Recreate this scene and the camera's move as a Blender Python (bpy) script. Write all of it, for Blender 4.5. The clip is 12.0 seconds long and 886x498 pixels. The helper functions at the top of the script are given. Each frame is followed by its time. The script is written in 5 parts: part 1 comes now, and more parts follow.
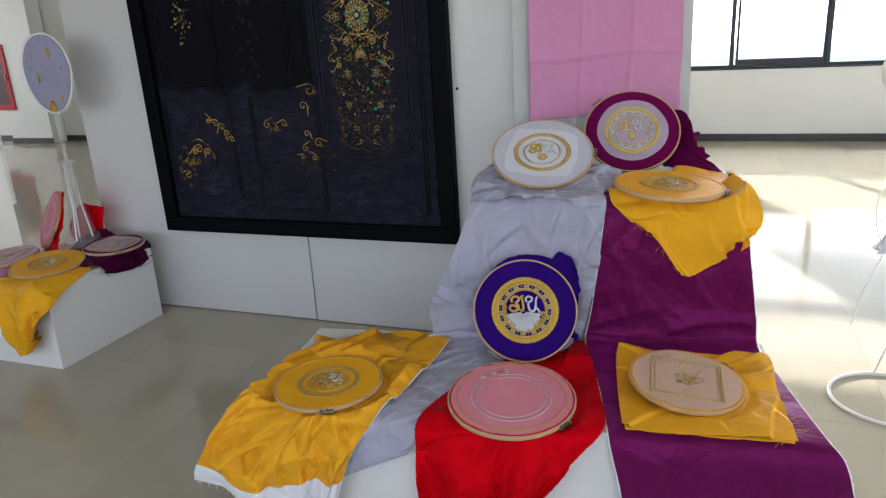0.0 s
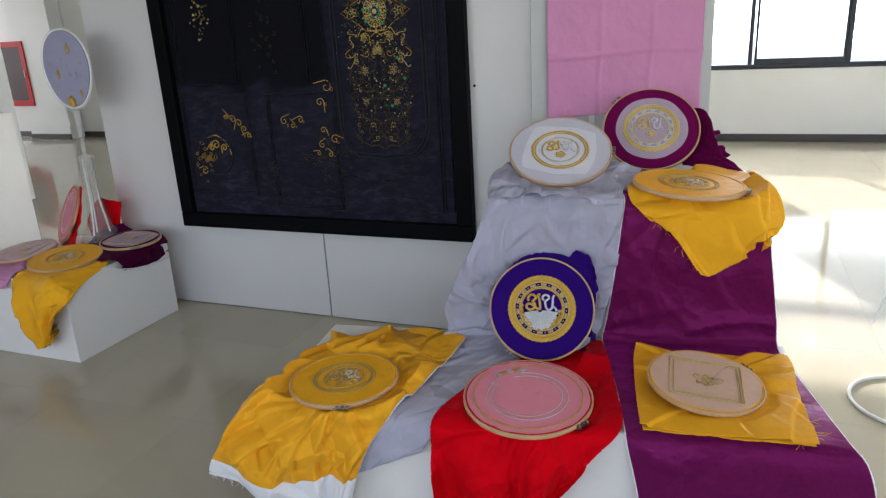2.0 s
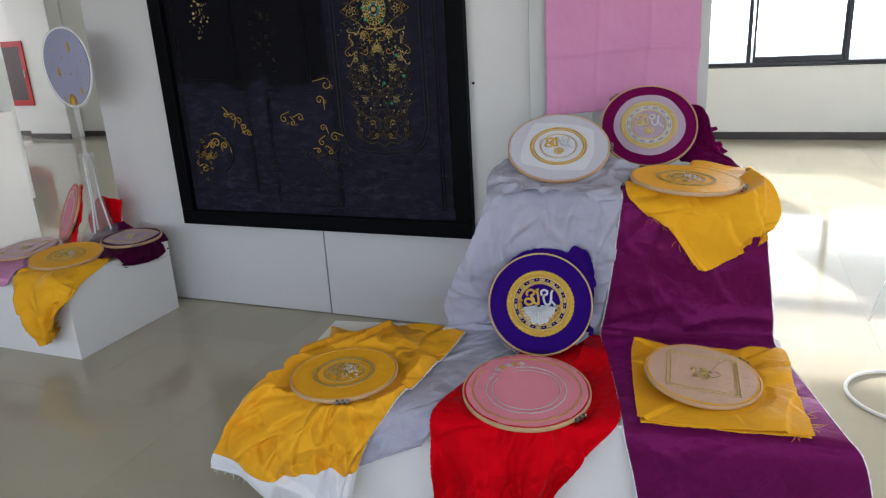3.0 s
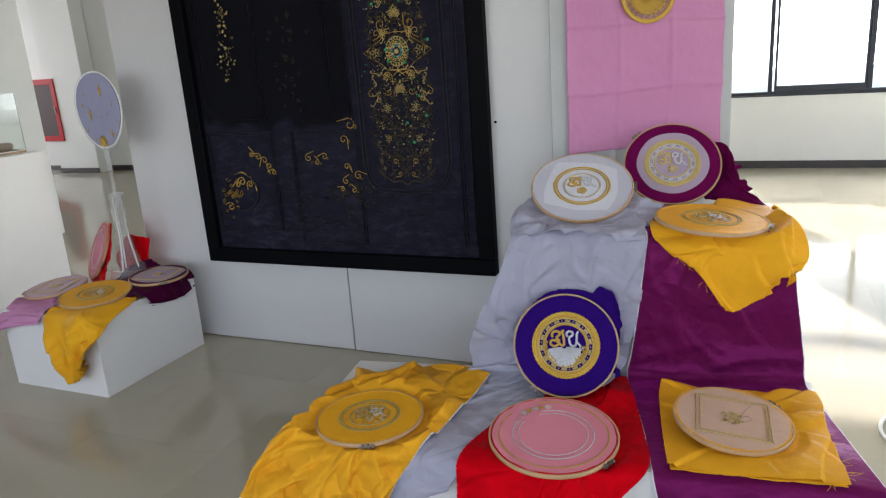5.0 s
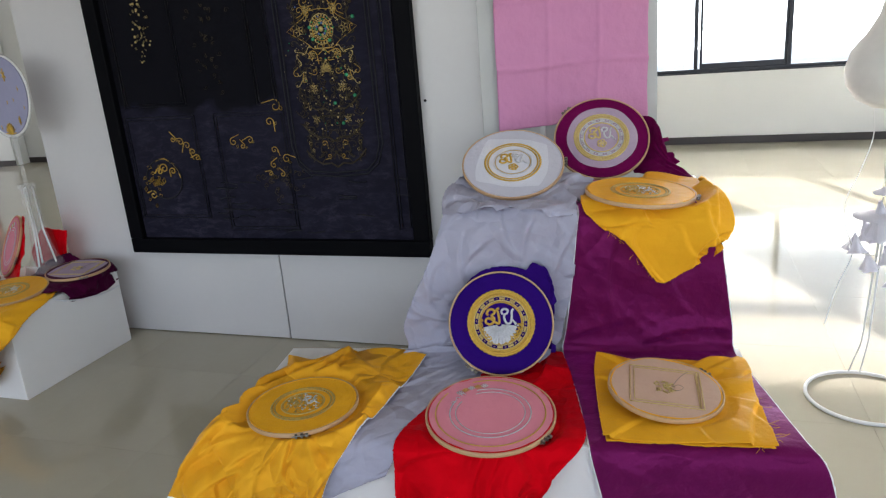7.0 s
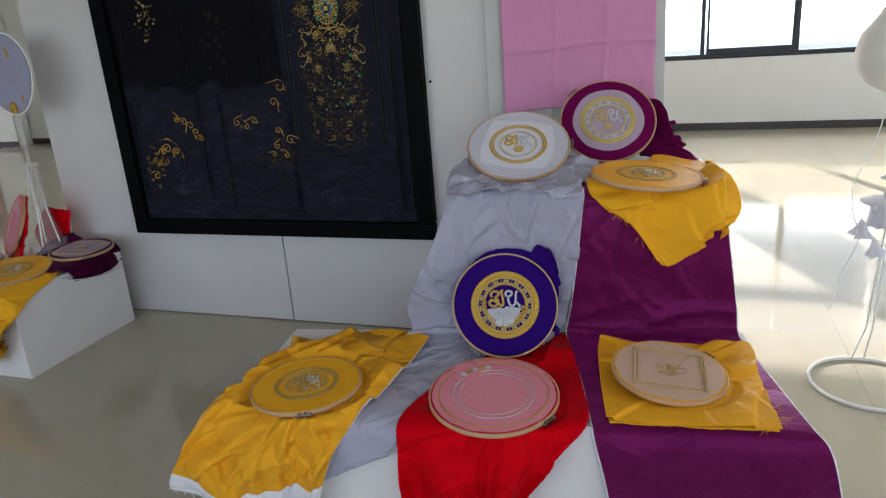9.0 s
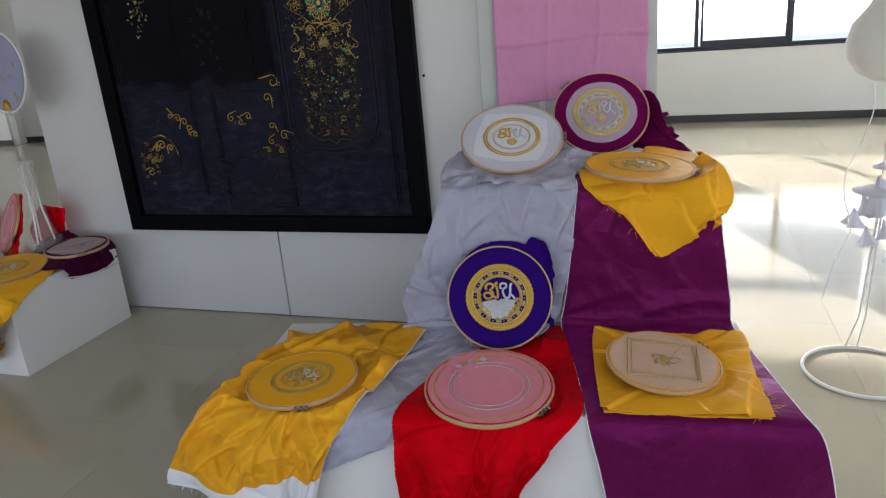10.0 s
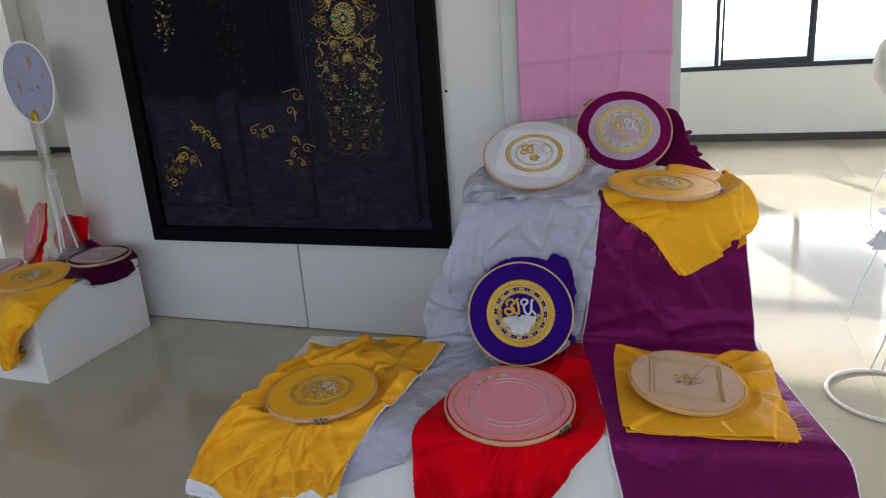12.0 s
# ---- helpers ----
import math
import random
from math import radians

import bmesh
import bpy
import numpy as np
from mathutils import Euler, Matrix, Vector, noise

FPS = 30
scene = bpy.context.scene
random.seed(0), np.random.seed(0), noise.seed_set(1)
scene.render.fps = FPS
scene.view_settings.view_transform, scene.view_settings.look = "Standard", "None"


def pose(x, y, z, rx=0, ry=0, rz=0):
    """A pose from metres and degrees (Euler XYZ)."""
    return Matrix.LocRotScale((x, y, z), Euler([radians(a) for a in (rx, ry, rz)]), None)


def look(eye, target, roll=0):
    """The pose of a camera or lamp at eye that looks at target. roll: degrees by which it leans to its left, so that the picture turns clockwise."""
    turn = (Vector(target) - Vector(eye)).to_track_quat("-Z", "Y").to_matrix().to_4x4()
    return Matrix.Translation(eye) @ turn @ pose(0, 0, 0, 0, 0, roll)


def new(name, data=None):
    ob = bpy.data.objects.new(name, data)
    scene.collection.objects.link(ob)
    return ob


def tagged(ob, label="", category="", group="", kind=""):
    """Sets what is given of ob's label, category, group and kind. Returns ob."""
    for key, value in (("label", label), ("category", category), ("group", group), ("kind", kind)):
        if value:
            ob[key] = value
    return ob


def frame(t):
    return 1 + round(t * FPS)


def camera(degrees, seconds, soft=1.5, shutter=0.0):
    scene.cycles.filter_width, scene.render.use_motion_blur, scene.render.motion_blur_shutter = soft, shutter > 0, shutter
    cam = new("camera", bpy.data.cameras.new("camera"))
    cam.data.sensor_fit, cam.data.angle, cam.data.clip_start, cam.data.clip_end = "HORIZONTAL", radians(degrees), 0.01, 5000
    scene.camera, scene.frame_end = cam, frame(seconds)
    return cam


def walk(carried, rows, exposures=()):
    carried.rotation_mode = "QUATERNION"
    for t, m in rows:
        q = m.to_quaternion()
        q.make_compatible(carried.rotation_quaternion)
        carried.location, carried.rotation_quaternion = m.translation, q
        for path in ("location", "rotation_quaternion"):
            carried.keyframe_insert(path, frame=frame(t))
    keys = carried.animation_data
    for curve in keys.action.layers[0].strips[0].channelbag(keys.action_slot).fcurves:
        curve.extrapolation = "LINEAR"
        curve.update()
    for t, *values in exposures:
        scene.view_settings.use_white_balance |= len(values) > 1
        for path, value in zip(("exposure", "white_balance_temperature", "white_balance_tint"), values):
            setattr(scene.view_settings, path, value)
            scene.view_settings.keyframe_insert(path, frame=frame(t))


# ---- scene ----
cam = camera(64.3, 12.0, soft=1.2)
PATH = [
    (0, (1.872, -2.981, 1.44), (1.19, -1.199, 0.84), -3.3),
    (0.5, (1.864, -2.985, 1.439), (1.167, -1.208, 0.843), -3.2),
    (1, (1.857, -2.979, 1.433), (1.14, -1.208, 0.839), -2.7),
    (1.5, (1.856, -2.975, 1.43), (1.136, -1.207, 0.834), -3.1),
    (2, (1.857, -2.977, 1.432), (1.141, -1.209, 0.831), -3.1),
    (2.5, (1.861, -2.988, 1.425), (1.144, -1.22, 0.824), -3.1),
    (4.5, (1.873, -3.001, 1.444), (1.163, -1.234, 0.834), -3.9),
    (5, (1.854, -2.993, 1.473), (1.081, -1.225, 0.948), -4.0),
    (5.5, (1.822, -2.999, 1.522), (0.924, -1.243, 1.189), -3.9),
    (6, (1.835, -2.962, 1.485), (1.023, -1.187, 1.052), -4.2),
    (6.5, (1.861, -2.948, 1.452), (1.202, -1.138, 0.914), -4.0),
    (7, (1.866, -2.944, 1.443), (1.251, -1.131, 0.865), -4.6),
    (9, (1.858, -2.942, 1.427), (1.237, -1.143, 0.811), -4.2),
    (9.5, (1.862, -2.944, 1.421), (1.242, -1.146, 0.804), -4.9),
    (10, (1.868, -2.949, 1.423), (1.256, -1.152, 0.793), -4.7),
    (10.5, (1.86, -2.942, 1.424), (1.221, -1.148, 0.812), -4.7),
    (11, (1.855, -2.946, 1.423), (1.207, -1.15, 0.827), -4.5),
    (11.5, (1.85, -2.95, 1.422), (1.195, -1.154, 0.833), -4.5),
    (12, (1.846, -2.955, 1.422), (1.194, -1.158, 0.837), -4.1),
]
walk(cam, [(t, look(eye, target, roll)) for t, eye, target, roll in PATH], exposures=[(0.0, 1.28, 6265, 12.5), (2.5, 1.29, 6265, 12.5), (4.5, 1.35, 6265, 12.5), (7.0, 1.36, 6265, 12.5), (9.0, 1.05, 6265, 12.5), (12.0, 1.05, 6265, 12.5)])

# ---- world, sun and lamps in window openings ----
SUN_DIR = Vector((0.352, -0.857, -0.372)).normalized()   # the way the light travels
world = bpy.data.worlds.new("sky")
scene.world = world
world.use_nodes = True
wn = world.node_tree
sky = wn.nodes.new("ShaderNodeTexSky")
sky.sky_type = "NISHITA"
sky.sun_disc = False
sky.sun_elevation = radians(21.8)
sky.sun_rotation = math.atan2(-SUN_DIR.x, -SUN_DIR.y)
sky.dust_density = 1.0
sky.air_density = 1.0
wn.links.new(sky.outputs["Color"], wn.nodes["Background"].inputs["Color"])
wn.nodes["Background"].inputs["Strength"].default_value = 0.11
sun = new("sun", bpy.data.lights.new("sun", "SUN"))
sun.data.energy, sun.data.angle, sun.data.color = 5.0, radians(0.6), (1.0, 0.96, 0.9)
sun.matrix_world = look((0, 0, 0), SUN_DIR)


def opening_lamp(name, x, y, z, w, h, power, aim, tint=(1, 1, 1)):
    """An area lamp in a wall opening, standing in for daylight."""
    lamp = new(name, bpy.data.lights.new(name, "AREA"))
    lamp.data.shape, lamp.data.size, lamp.data.size_y, lamp.data.energy, lamp.data.color = "RECTANGLE", w, h, power, tint
    lamp.matrix_world = look((x, y, z), (x + aim[0], y + aim[1], z + aim[2]))
    return lamp


opening_lamp("daylight_fill", 3.3, 5.82, 1.75, 4.2, 1.75, 3.5, (0, -1, -0.25), (0.95, 0.98, 1))
opening_lamp("daylight_fill", -0.9, 5.82, 1.75, 2.7, 1.75, 3, (0, -1, -0.25), (0.95, 0.98, 1))
# fill lamps added out of view to the south, east and west
opening_lamp("daylight_fill", 1.0, -5.97, 1.7, 9.0, 1.7, 38, (0, 1, 0.0), (0.96, 0.98, 1))
opening_lamp("daylight_fill", 6.47, -1.0, 1.7, 5.4, 1.7, 22, (-1, 0, 0.0), (0.96, 0.98, 1))
opening_lamp("daylight_fill", -13.97, 3.4, 1.7, 3.6, 1.7, 80, (1, 0, 0.0), (0.98, 0.99, 1))

# ---- materials ----


def material(name, color, rough=0.6, metal=0.0, color2=None, scale=8.0, fine=120.0, bump=0.15, bump_scale=None, mix=0.5, **extra):
    """A surface with variation at two scales and a fine relief, in object space metres."""
    m = bpy.data.materials.new(name)
    m.use_nodes = True
    nt = m.node_tree
    N, L = nt.nodes, nt.links
    b = N["Principled BSDF"]
    b.inputs["Roughness"].default_value = rough
    b.inputs["Metallic"].default_value = metal
    for key, value in extra.items():
        b.inputs[key.replace("_", " ")].default_value = value
    tc = N.new("ShaderNodeTexCoord")
    big, small = N.new("ShaderNodeTexNoise"), N.new("ShaderNodeTexNoise")
    big.inputs["Scale"].default_value, small.inputs["Scale"].default_value = scale, fine
    big.inputs["Detail"].default_value, small.inputs["Detail"].default_value = 5, 3
    ramp = N.new("ShaderNodeMixRGB")
    c2 = color2 or tuple(c * 0.82 for c in color)
    ramp.inputs[1].default_value, ramp.inputs[2].default_value = (*color, 1), (*c2, 1)
    add = N.new("ShaderNodeMath")
    add.operation = "MULTIPLY_ADD"
    add.inputs[1].default_value, add.inputs[2].default_value = mix * 2, -mix * 0.7
    both = N.new("ShaderNodeMath")
    both.operation = "MULTIPLY_ADD"
    both.inputs[1].default_value = 0.35
    both.use_clamp = True
    for n in (big, small):
        L.new(tc.outputs["Object"], n.inputs["Vector"])
    L.new(big.outputs["Fac"], add.inputs[0])
    L.new(small.outputs["Fac"], both.inputs[0])
    L.new(add.outputs[0], both.inputs[2])
    L.new(both.outputs[0], ramp.inputs[0])
    L.new(ramp.outputs[0], b.inputs["Base Color"])
    if bump:
        bm_ = N.new("ShaderNodeBump")
        bm_.inputs["Strength"].default_value, bm_.inputs["Distance"].default_value = bump, 0.002
        src = small
        if bump_scale:
            src = N.new("ShaderNodeTexNoise")
            src.inputs["Scale"].default_value = bump_scale
            L.new(tc.outputs["Object"], src.inputs["Vector"])
        L.new(src.outputs["Fac"], bm_.inputs["Height"])
        L.new(bm_.outputs[0], b.inputs["Normal"])
    return m


def woven(name, color, color2, rough=0.55, gloss=0.15, thread=1400.0, bump=0.25, facets=0.0, cell=6.0):
    """Cloth: a weave of fine crossed threads, with soft stains of tone; facets: depth of sharp pressed-in creases, cell of them to a metre."""
    m = material(name, color, rough, 0, color2, scale=5, fine=300, bump=0, Specular_IOR_Level=gloss)
    N, L = m.node_tree.nodes, m.node_tree.links
    b = N["Principled BSDF"]
    top = max(color)
    b.inputs["Specular Tint"].default_value = (*[0.06 + 0.94 * c / top for c in color], 1)
    tc = N.new("ShaderNodeTexCoord")
    heights = []
    for axis in ("X", "Z"):
        w = N.new("ShaderNodeTexWave")
        w.bands_direction = axis
        w.inputs["Scale"].default_value = thread / 20
        w.inputs["Distortion"].default_value = 1.5
        L.new(tc.outputs["UV"], w.inputs["Vector"])
        heights.append(w)
    s_ = N.new("ShaderNodeMath")
    L.new(heights[0].outputs["Fac"], s_.inputs[0])
    L.new(heights[1].outputs["Fac"], s_.inputs[1])
    crease = N.new("ShaderNodeTexNoise")
    crease.inputs["Scale"].default_value, crease.inputs["Detail"].default_value = 26, 4
    L.new(tc.outputs["Object"], crease.inputs["Vector"])
    b1, b2 = N.new("ShaderNodeBump"), N.new("ShaderNodeBump")
    b1.inputs["Strength"].default_value, b1.inputs["Distance"].default_value = 0.35, 0.012
    b2.inputs["Strength"].default_value, b2.inputs["Distance"].default_value = bump, 0.0006
    L.new(crease.outputs["Fac"], b1.inputs["Height"])
    if facets:
        warp, off, cells, b0 = N.new("ShaderNodeTexNoise"), N.new("ShaderNodeVectorMath"), N.new("ShaderNodeTexVoronoi"), N.new("ShaderNodeBump")
        warp.inputs["Scale"].default_value = 7
        off.operation = "MULTIPLY_ADD"
        off.inputs[1].default_value = (0.09, 0.09, 0.09)
        cells.feature = "DISTANCE_TO_EDGE"
        cells.inputs["Scale"].default_value = cell
        b0.inputs["Strength"].default_value, b0.inputs["Distance"].default_value = 1.0, facets
        L.new(tc.outputs["Object"], warp.inputs["Vector"])
        L.new(warp.outputs["Color"], off.inputs[0])
        L.new(tc.outputs["Object"], off.inputs[2])
        L.new(off.outputs[0], cells.inputs["Vector"])
        L.new(cells.outputs["Distance"], b0.inputs["Height"])
        L.new(b0.outputs[0], b1.inputs["Normal"])
    L.new(s_.outputs[0], b2.inputs["Height"])
    L.new(b1.outputs[0], b2.inputs["Normal"])
    L.new(b2.outputs[0], b.inputs["Normal"])
    return m


WALL = material("wall_paint", (0.83, 0.84, 0.835), 0.55, scale=1.2, fine=60, color2=(0.77, 0.78, 0.775), bump=0.08)
PANEL = material("partition_paint", (0.66, 0.645, 0.65), 0.3, scale=1.5, fine=40, color2=(0.60, 0.58, 0.59), bump=0.06)
PLINTH = material("plinth_paint", (0.84, 0.825, 0.82), 0.4, scale=2.5, fine=50, color2=(0.79, 0.77, 0.765), bump=0.08)
CEIL = material("ceiling_paint", (0.82, 0.82, 0.80), 0.8, scale=1.0, fine=40, bump=0.05)
SKIRT = material("dark_skirting", (0.045, 0.035, 0.035), 0.35, scale=6, fine=50, bump=0.1)
STITCHGOLD = material("olive_gold_thread", (0.60, 0.41, 0.11), 0.42, 0.4, color2=(0.34, 0.22, 0.05), scale=60, fine=600, bump=0.8, bump_scale=600)
ALU = material("dark_aluminium", (0.03, 0.033, 0.045), 0.35, 0.3, scale=6, fine=90, bump=0.05)
GROUT = material("grout", (0.36, 0.345, 0.30), 0.6, scale=5, fine=80)
BLACK = material("black_frame", (0.0035, 0.0035, 0.005), 0.55, scale=6, fine=200, bump=0.15, Specular_IOR_Level=0.05)
GOLD = material("gold_thread", (0.74, 0.47, 0.08), 0.36, 0.4, color2=(0.46, 0.27, 0.03), scale=120, fine=900, bump=0.8, bump_scale=700)
PALEGOLD = material("pale_gold_thread", (0.74, 0.58, 0.24), 0.34, 0.45, color2=(0.48, 0.34, 0.10), scale=120, fine=900, bump=0.8, bump_scale=700)
SILVER = material("silver_thread", (0.76, 0.77, 0.80), 0.3, 0.5, color2=(0.50, 0.51, 0.55), scale=120, fine=900, bump=0.8, bump_scale=700)
OLDGOLD = material("dim_gold_thread", (0.11, 0.08, 0.035), 0.5, 0.5, color2=(0.012, 0.010, 0.010), scale=40, fine=500, bump=0.8, bump_scale=500, mix=0.9)
GREEN_GEM = material("green_stone", (0.05, 0.35, 0.16), 0.1, 0.0, color2=(0.02, 0.18, 0.1), scale=60, fine=300, bump=0.3)
BLUE_GEM = material("blue_stone", (0.12, 0.2, 0.5), 0.1, 0.0, scale=60, fine=300, bump=0.3)
NAVYCORD = material("navy_cord", (0.006, 0.006, 0.012), 0.7, scale=30, fine=400, bump=0.5)
WOOD = material("hoop_beech", (0.58, 0.37, 0.20), 0.5, color2=(0.45, 0.26, 0.13), scale=14, fine=160, bump=0.15)
METAL = material("screw_metal", (0.25, 0.23, 0.2), 0.35, 0.9, scale=60, fine=300)
WHITE_METAL = material("white_enamel", (0.85, 0.85, 0.84), 0.3, scale=8, fine=100, bump=0.05)
PETAL = material("paper_petal", (0.78, 0.76, 0.84), 0.6, scale=30, fine=200, bump=0.3, Transmission_Weight=0.15)
SHADE = material("silk_shade", (0.80, 0.79, 0.75), 0.7, scale=20, fine=300, bump=0.3)
RED_PAINT = material("red_enamel", (0.52, 0.006, 0.014), 0.5, scale=6, fine=60, bump=0.05, Specular_IOR_Level=0.25)
CASE_DARK = material("cabinet_inside", (0.05, 0.012, 0.014), 0.6, scale=9, fine=60)
YELLOW = woven("yellow_satin", (0.87, 0.435, 0.022), (0.78, 0.35, 0.013), 0.45, 0.2)
GREY = woven("lilac_grey_cotton", (0.42, 0.415, 0.515), (0.35, 0.345, 0.435), 0.7, 0.2, facets=0.034, cell=5.0)
PURPLE = woven("plum_cotton", (0.092, 0.0045, 0.050), (0.070, 0.0032, 0.036), 0.38, 0.6, facets=0.022, cell=4.0)
PURPLE.node_tree.nodes["Principled BSDF"].inputs["Sheen Weight"].default_value = 0.9
PURPLE.node_tree.nodes["Principled BSDF"].inputs["Sheen Tint"].default_value = (0.6, 0.03, 0.45, 1)
CREASED_YELLOW = woven("creased_yellow_satin", (0.86, 0.42, 0.024), (0.75, 0.32, 0.014), 0.4, 0.25, facets=0.10, cell=3.8)
CREASED_YELLOW.node_tree.nodes["Principled BSDF"].inputs["Metallic"].default_value = 0.12
CREASED_RED = woven("creased_red_satin", (0.62, 0.0015, 0.008), (0.50, 0.001, 0.005), 0.42, 0.12, facets=0.06, cell=3.5)
CREASED_RED.node_tree.nodes["Principled BSDF"].inputs["Metallic"].default_value = 0.2
RED = woven("red_satin", (0.60, 0.0015, 0.006), (0.48, 0.001, 0.004), 0.36, 0.4)
BLUE = woven("violet_blue_cotton", (0.027, 0.0052, 0.15), (0.019, 0.0034, 0.11), 0.6, 0.12, facets=0.012)
MAROON = woven("maroon_cotton", (0.15, 0.004, 0.07), (0.11, 0.003, 0.05), 0.6, 0.12)
DEEP = woven("dark_plum_cotton", (0.06, 0.003, 0.03), (0.042, 0.002, 0.022), 0.6, 0.12)
PINK = woven("pink_cotton", (0.60, 0.27, 0.46), (0.53, 0.22, 0.40), 0.7, 0.12)
ROSE = woven("rose_cotton", (0.72, 0.26, 0.33), (0.64, 0.21, 0.28), 0.65, 0.12)
BEIGE = woven("beige_organza", (0.63, 0.43, 0.33), (0.55, 0.36, 0.27), 0.6, 0.15)
LILAC = woven("lilac_organza", (0.45, 0.35, 0.46), (0.39, 0.30, 0.40), 0.65, 0.12)
HOOPGREY = woven("silver_grey_cotton", (0.55, 0.54, 0.62), (0.49, 0.48, 0.56), 0.75, 0.1)
PALE = woven("pale_cotton", (0.66, 0.66, 0.73), (0.60, 0.60, 0.67), 0.75, 0.1)
WHITE = woven("white_selvage", (0.80, 0.80, 0.83), (0.72, 0.72, 0.76), 0.8, 0.1)
PALEPINK = woven("pale_pink_organza", (0.66, 0.50, 0.57), (0.60, 0.44, 0.51), 0.65, 0.12)
FANSILK = woven("lavender_silk", (0.33, 0.325, 0.46), (0.29, 0.285, 0.41), 0.45, 0.3)


def glass(name, tint=(1, 1, 1), rough=0.02):
    m = bpy.data.materials.new(name)
    m.use_nodes = True
    b = m.node_tree.nodes["Principled BSDF"]
    b.inputs["Base Color"].default_value = (*tint, 1)
    b.inputs["Roughness"].default_value = rough
    b.inputs["Transmission Weight"].default_value = 1.0
    b.inputs["IOR"].default_value = 1.45
    return m


GLASS = glass("clear_glass", (0.97, 1.0, 0.98))
ACRYLIC = glass("clear_acrylic", (0.98, 0.97, 0.99), 0.04)
for key, value in (("Transmission Weight", 0.0), ("Alpha", 0.14), ("Specular IOR Level", 0.9)):
    ACRYLIC.node_tree.nodes["Principled BSDF"].inputs[key].default_value = value


def floor_material():
    """Polished cream porcelain tile, each tile a little different."""
    m = material("polished_tile", (0.455, 0.418, 0.328), 0.085, color2=(0.41, 0.372, 0.285), scale=3.0, fine=30, bump=0.02, bump_scale=9)
    N, L = m.node_tree.nodes, m.node_tree.links
    info, hsv = N.new("ShaderNodeObjectInfo"), N.new("ShaderNodeHueSaturation")
    ma = N.new("ShaderNodeMath")
    ma.operation = "MULTIPLY_ADD"
    ma.inputs[1].default_value, ma.inputs[2].default_value = 0.06, 0.97
    b = N["Principled BSDF"]
    old = b.inputs["Base Color"].links[0].from_socket
    L.new(info.outputs["Random"], ma.inputs[0])
    L.new(ma.outputs[0], hsv.inputs["Value"])
    L.new(old, hsv.inputs["Color"])
    L.new(hsv.outputs[0], b.inputs["Base Color"])
    b.inputs["Specular IOR Level"].default_value = 0.42
    return m


TILE = floor_material()


def velvet_material():
    """Dark navy velvet with fine brushed strokes; the upper part of two panels is mixed towards black above a ragged
    edge.
    """
    m = material("navy_velvet", (0.0145, 0.0135, 0.027), 0.85, color2=(0.006, 0.0055, 0.012), scale=5.0, fine=220, bump=0.6, Specular_IOR_Level=0.12)
    N, L = m.node_tree.nodes, m.node_tree.links
    b = N["Principled BSDF"]
    old = b.inputs["Base Color"].links[0].from_socket

    def node(kind, **values):
        n = N.new(kind)
        for k, v in values.items():
            n.inputs[k.replace("_", " ")].default_value = v
        return n

    def calc(op, a, c):
        n = N.new("ShaderNodeMath")
        n.operation = op
        for k, v in enumerate((a, c)):
            if isinstance(v, (int, float)):
                n.inputs[k].default_value = v
            else:
                L.new(v, n.inputs[k])
        return n.outputs[0]

    tc, sep = N.new("ShaderNodeTexCoord"), N.new("ShaderNodeSeparateXYZ")
    L.new(tc.outputs["Object"], sep.inputs[0])
    mp = node("ShaderNodeMapping", Scale=(13, 1, 30))
    strokes = node("ShaderNodeTexNoise", Scale=1.0, Detail=9.0, Roughness=0.78, Distortion=0.4)
    L.new(tc.outputs["Object"], mp.inputs["Vector"])
    L.new(mp.outputs[0], strokes.inputs["Vector"])
    ragged = node("ShaderNodeTexNoise", Scale=5.0, Detail=4.0)
    L.new(tc.outputs["Object"], ragged.inputs["Vector"])
    # paler strokes, stronger towards the lower part, broken up by large noise
    low = node("ShaderNodeMapRange", From_Min=-0.2, From_Max=-0.95, To_Min=0.45, To_Max=1.0)
    L.new(sep.outputs["Z"], low.inputs["Value"])
    sm = node("ShaderNodeMapRange", From_Min=0.47, From_Max=0.72)
    L.new(strokes.outputs["Fac"], sm.inputs["Value"])
    pale = N.new("ShaderNodeMixRGB")
    pale.blend_type = "ADD"
    pale.inputs[2].default_value = (0.050, 0.045, 0.068, 1)
    blotch = node("ShaderNodeTexNoise", Scale=3.2, Detail=5.0, Roughness=0.65)
    L.new(tc.outputs["Object"], blotch.inputs["Vector"])
    wm = node("ShaderNodeMapRange", From_Min=0.40, From_Max=0.62, To_Min=0.4)
    L.new(blotch.outputs["Fac"], wm.inputs["Value"])
    L.new(calc("MULTIPLY", calc("MULTIPLY", low.outputs[0], sm.outputs[0]), wm.outputs[0]), pale.inputs[0])
    L.new(old, pale.inputs[1])
    # upper left mixed towards black, down to a ragged edge
    edge = calc("ADD", sep.outputs["Z"], calc("MULTIPLY", calc("SUBTRACT", ragged.outputs["Fac"], 0.5), 0.30))
    up = node("ShaderNodeMapRange", From_Min=-0.36, From_Max=-0.33)
    L.new(edge, up.inputs["Value"])
    left = node("ShaderNodeMapRange", From_Min=0.16, From_Max=0.12)
    L.new(calc("ADD", sep.outputs["X"], calc("MULTIPLY", calc("SUBTRACT", ragged.outputs["Fac"], 0.5), 0.10)), left.inputs["Value"])
    dark = N.new("ShaderNodeMixRGB")
    dark.inputs[2].default_value = (0.0035, 0.0035, 0.006, 1)
    L.new(calc("MULTIPLY", calc("MULTIPLY", up.outputs[0], left.outputs[0]), 0.9), dark.inputs[0])
    L.new(pale.outputs[0], dark.inputs[1])
    L.new(dark.outputs[0], b.inputs["Base Color"])
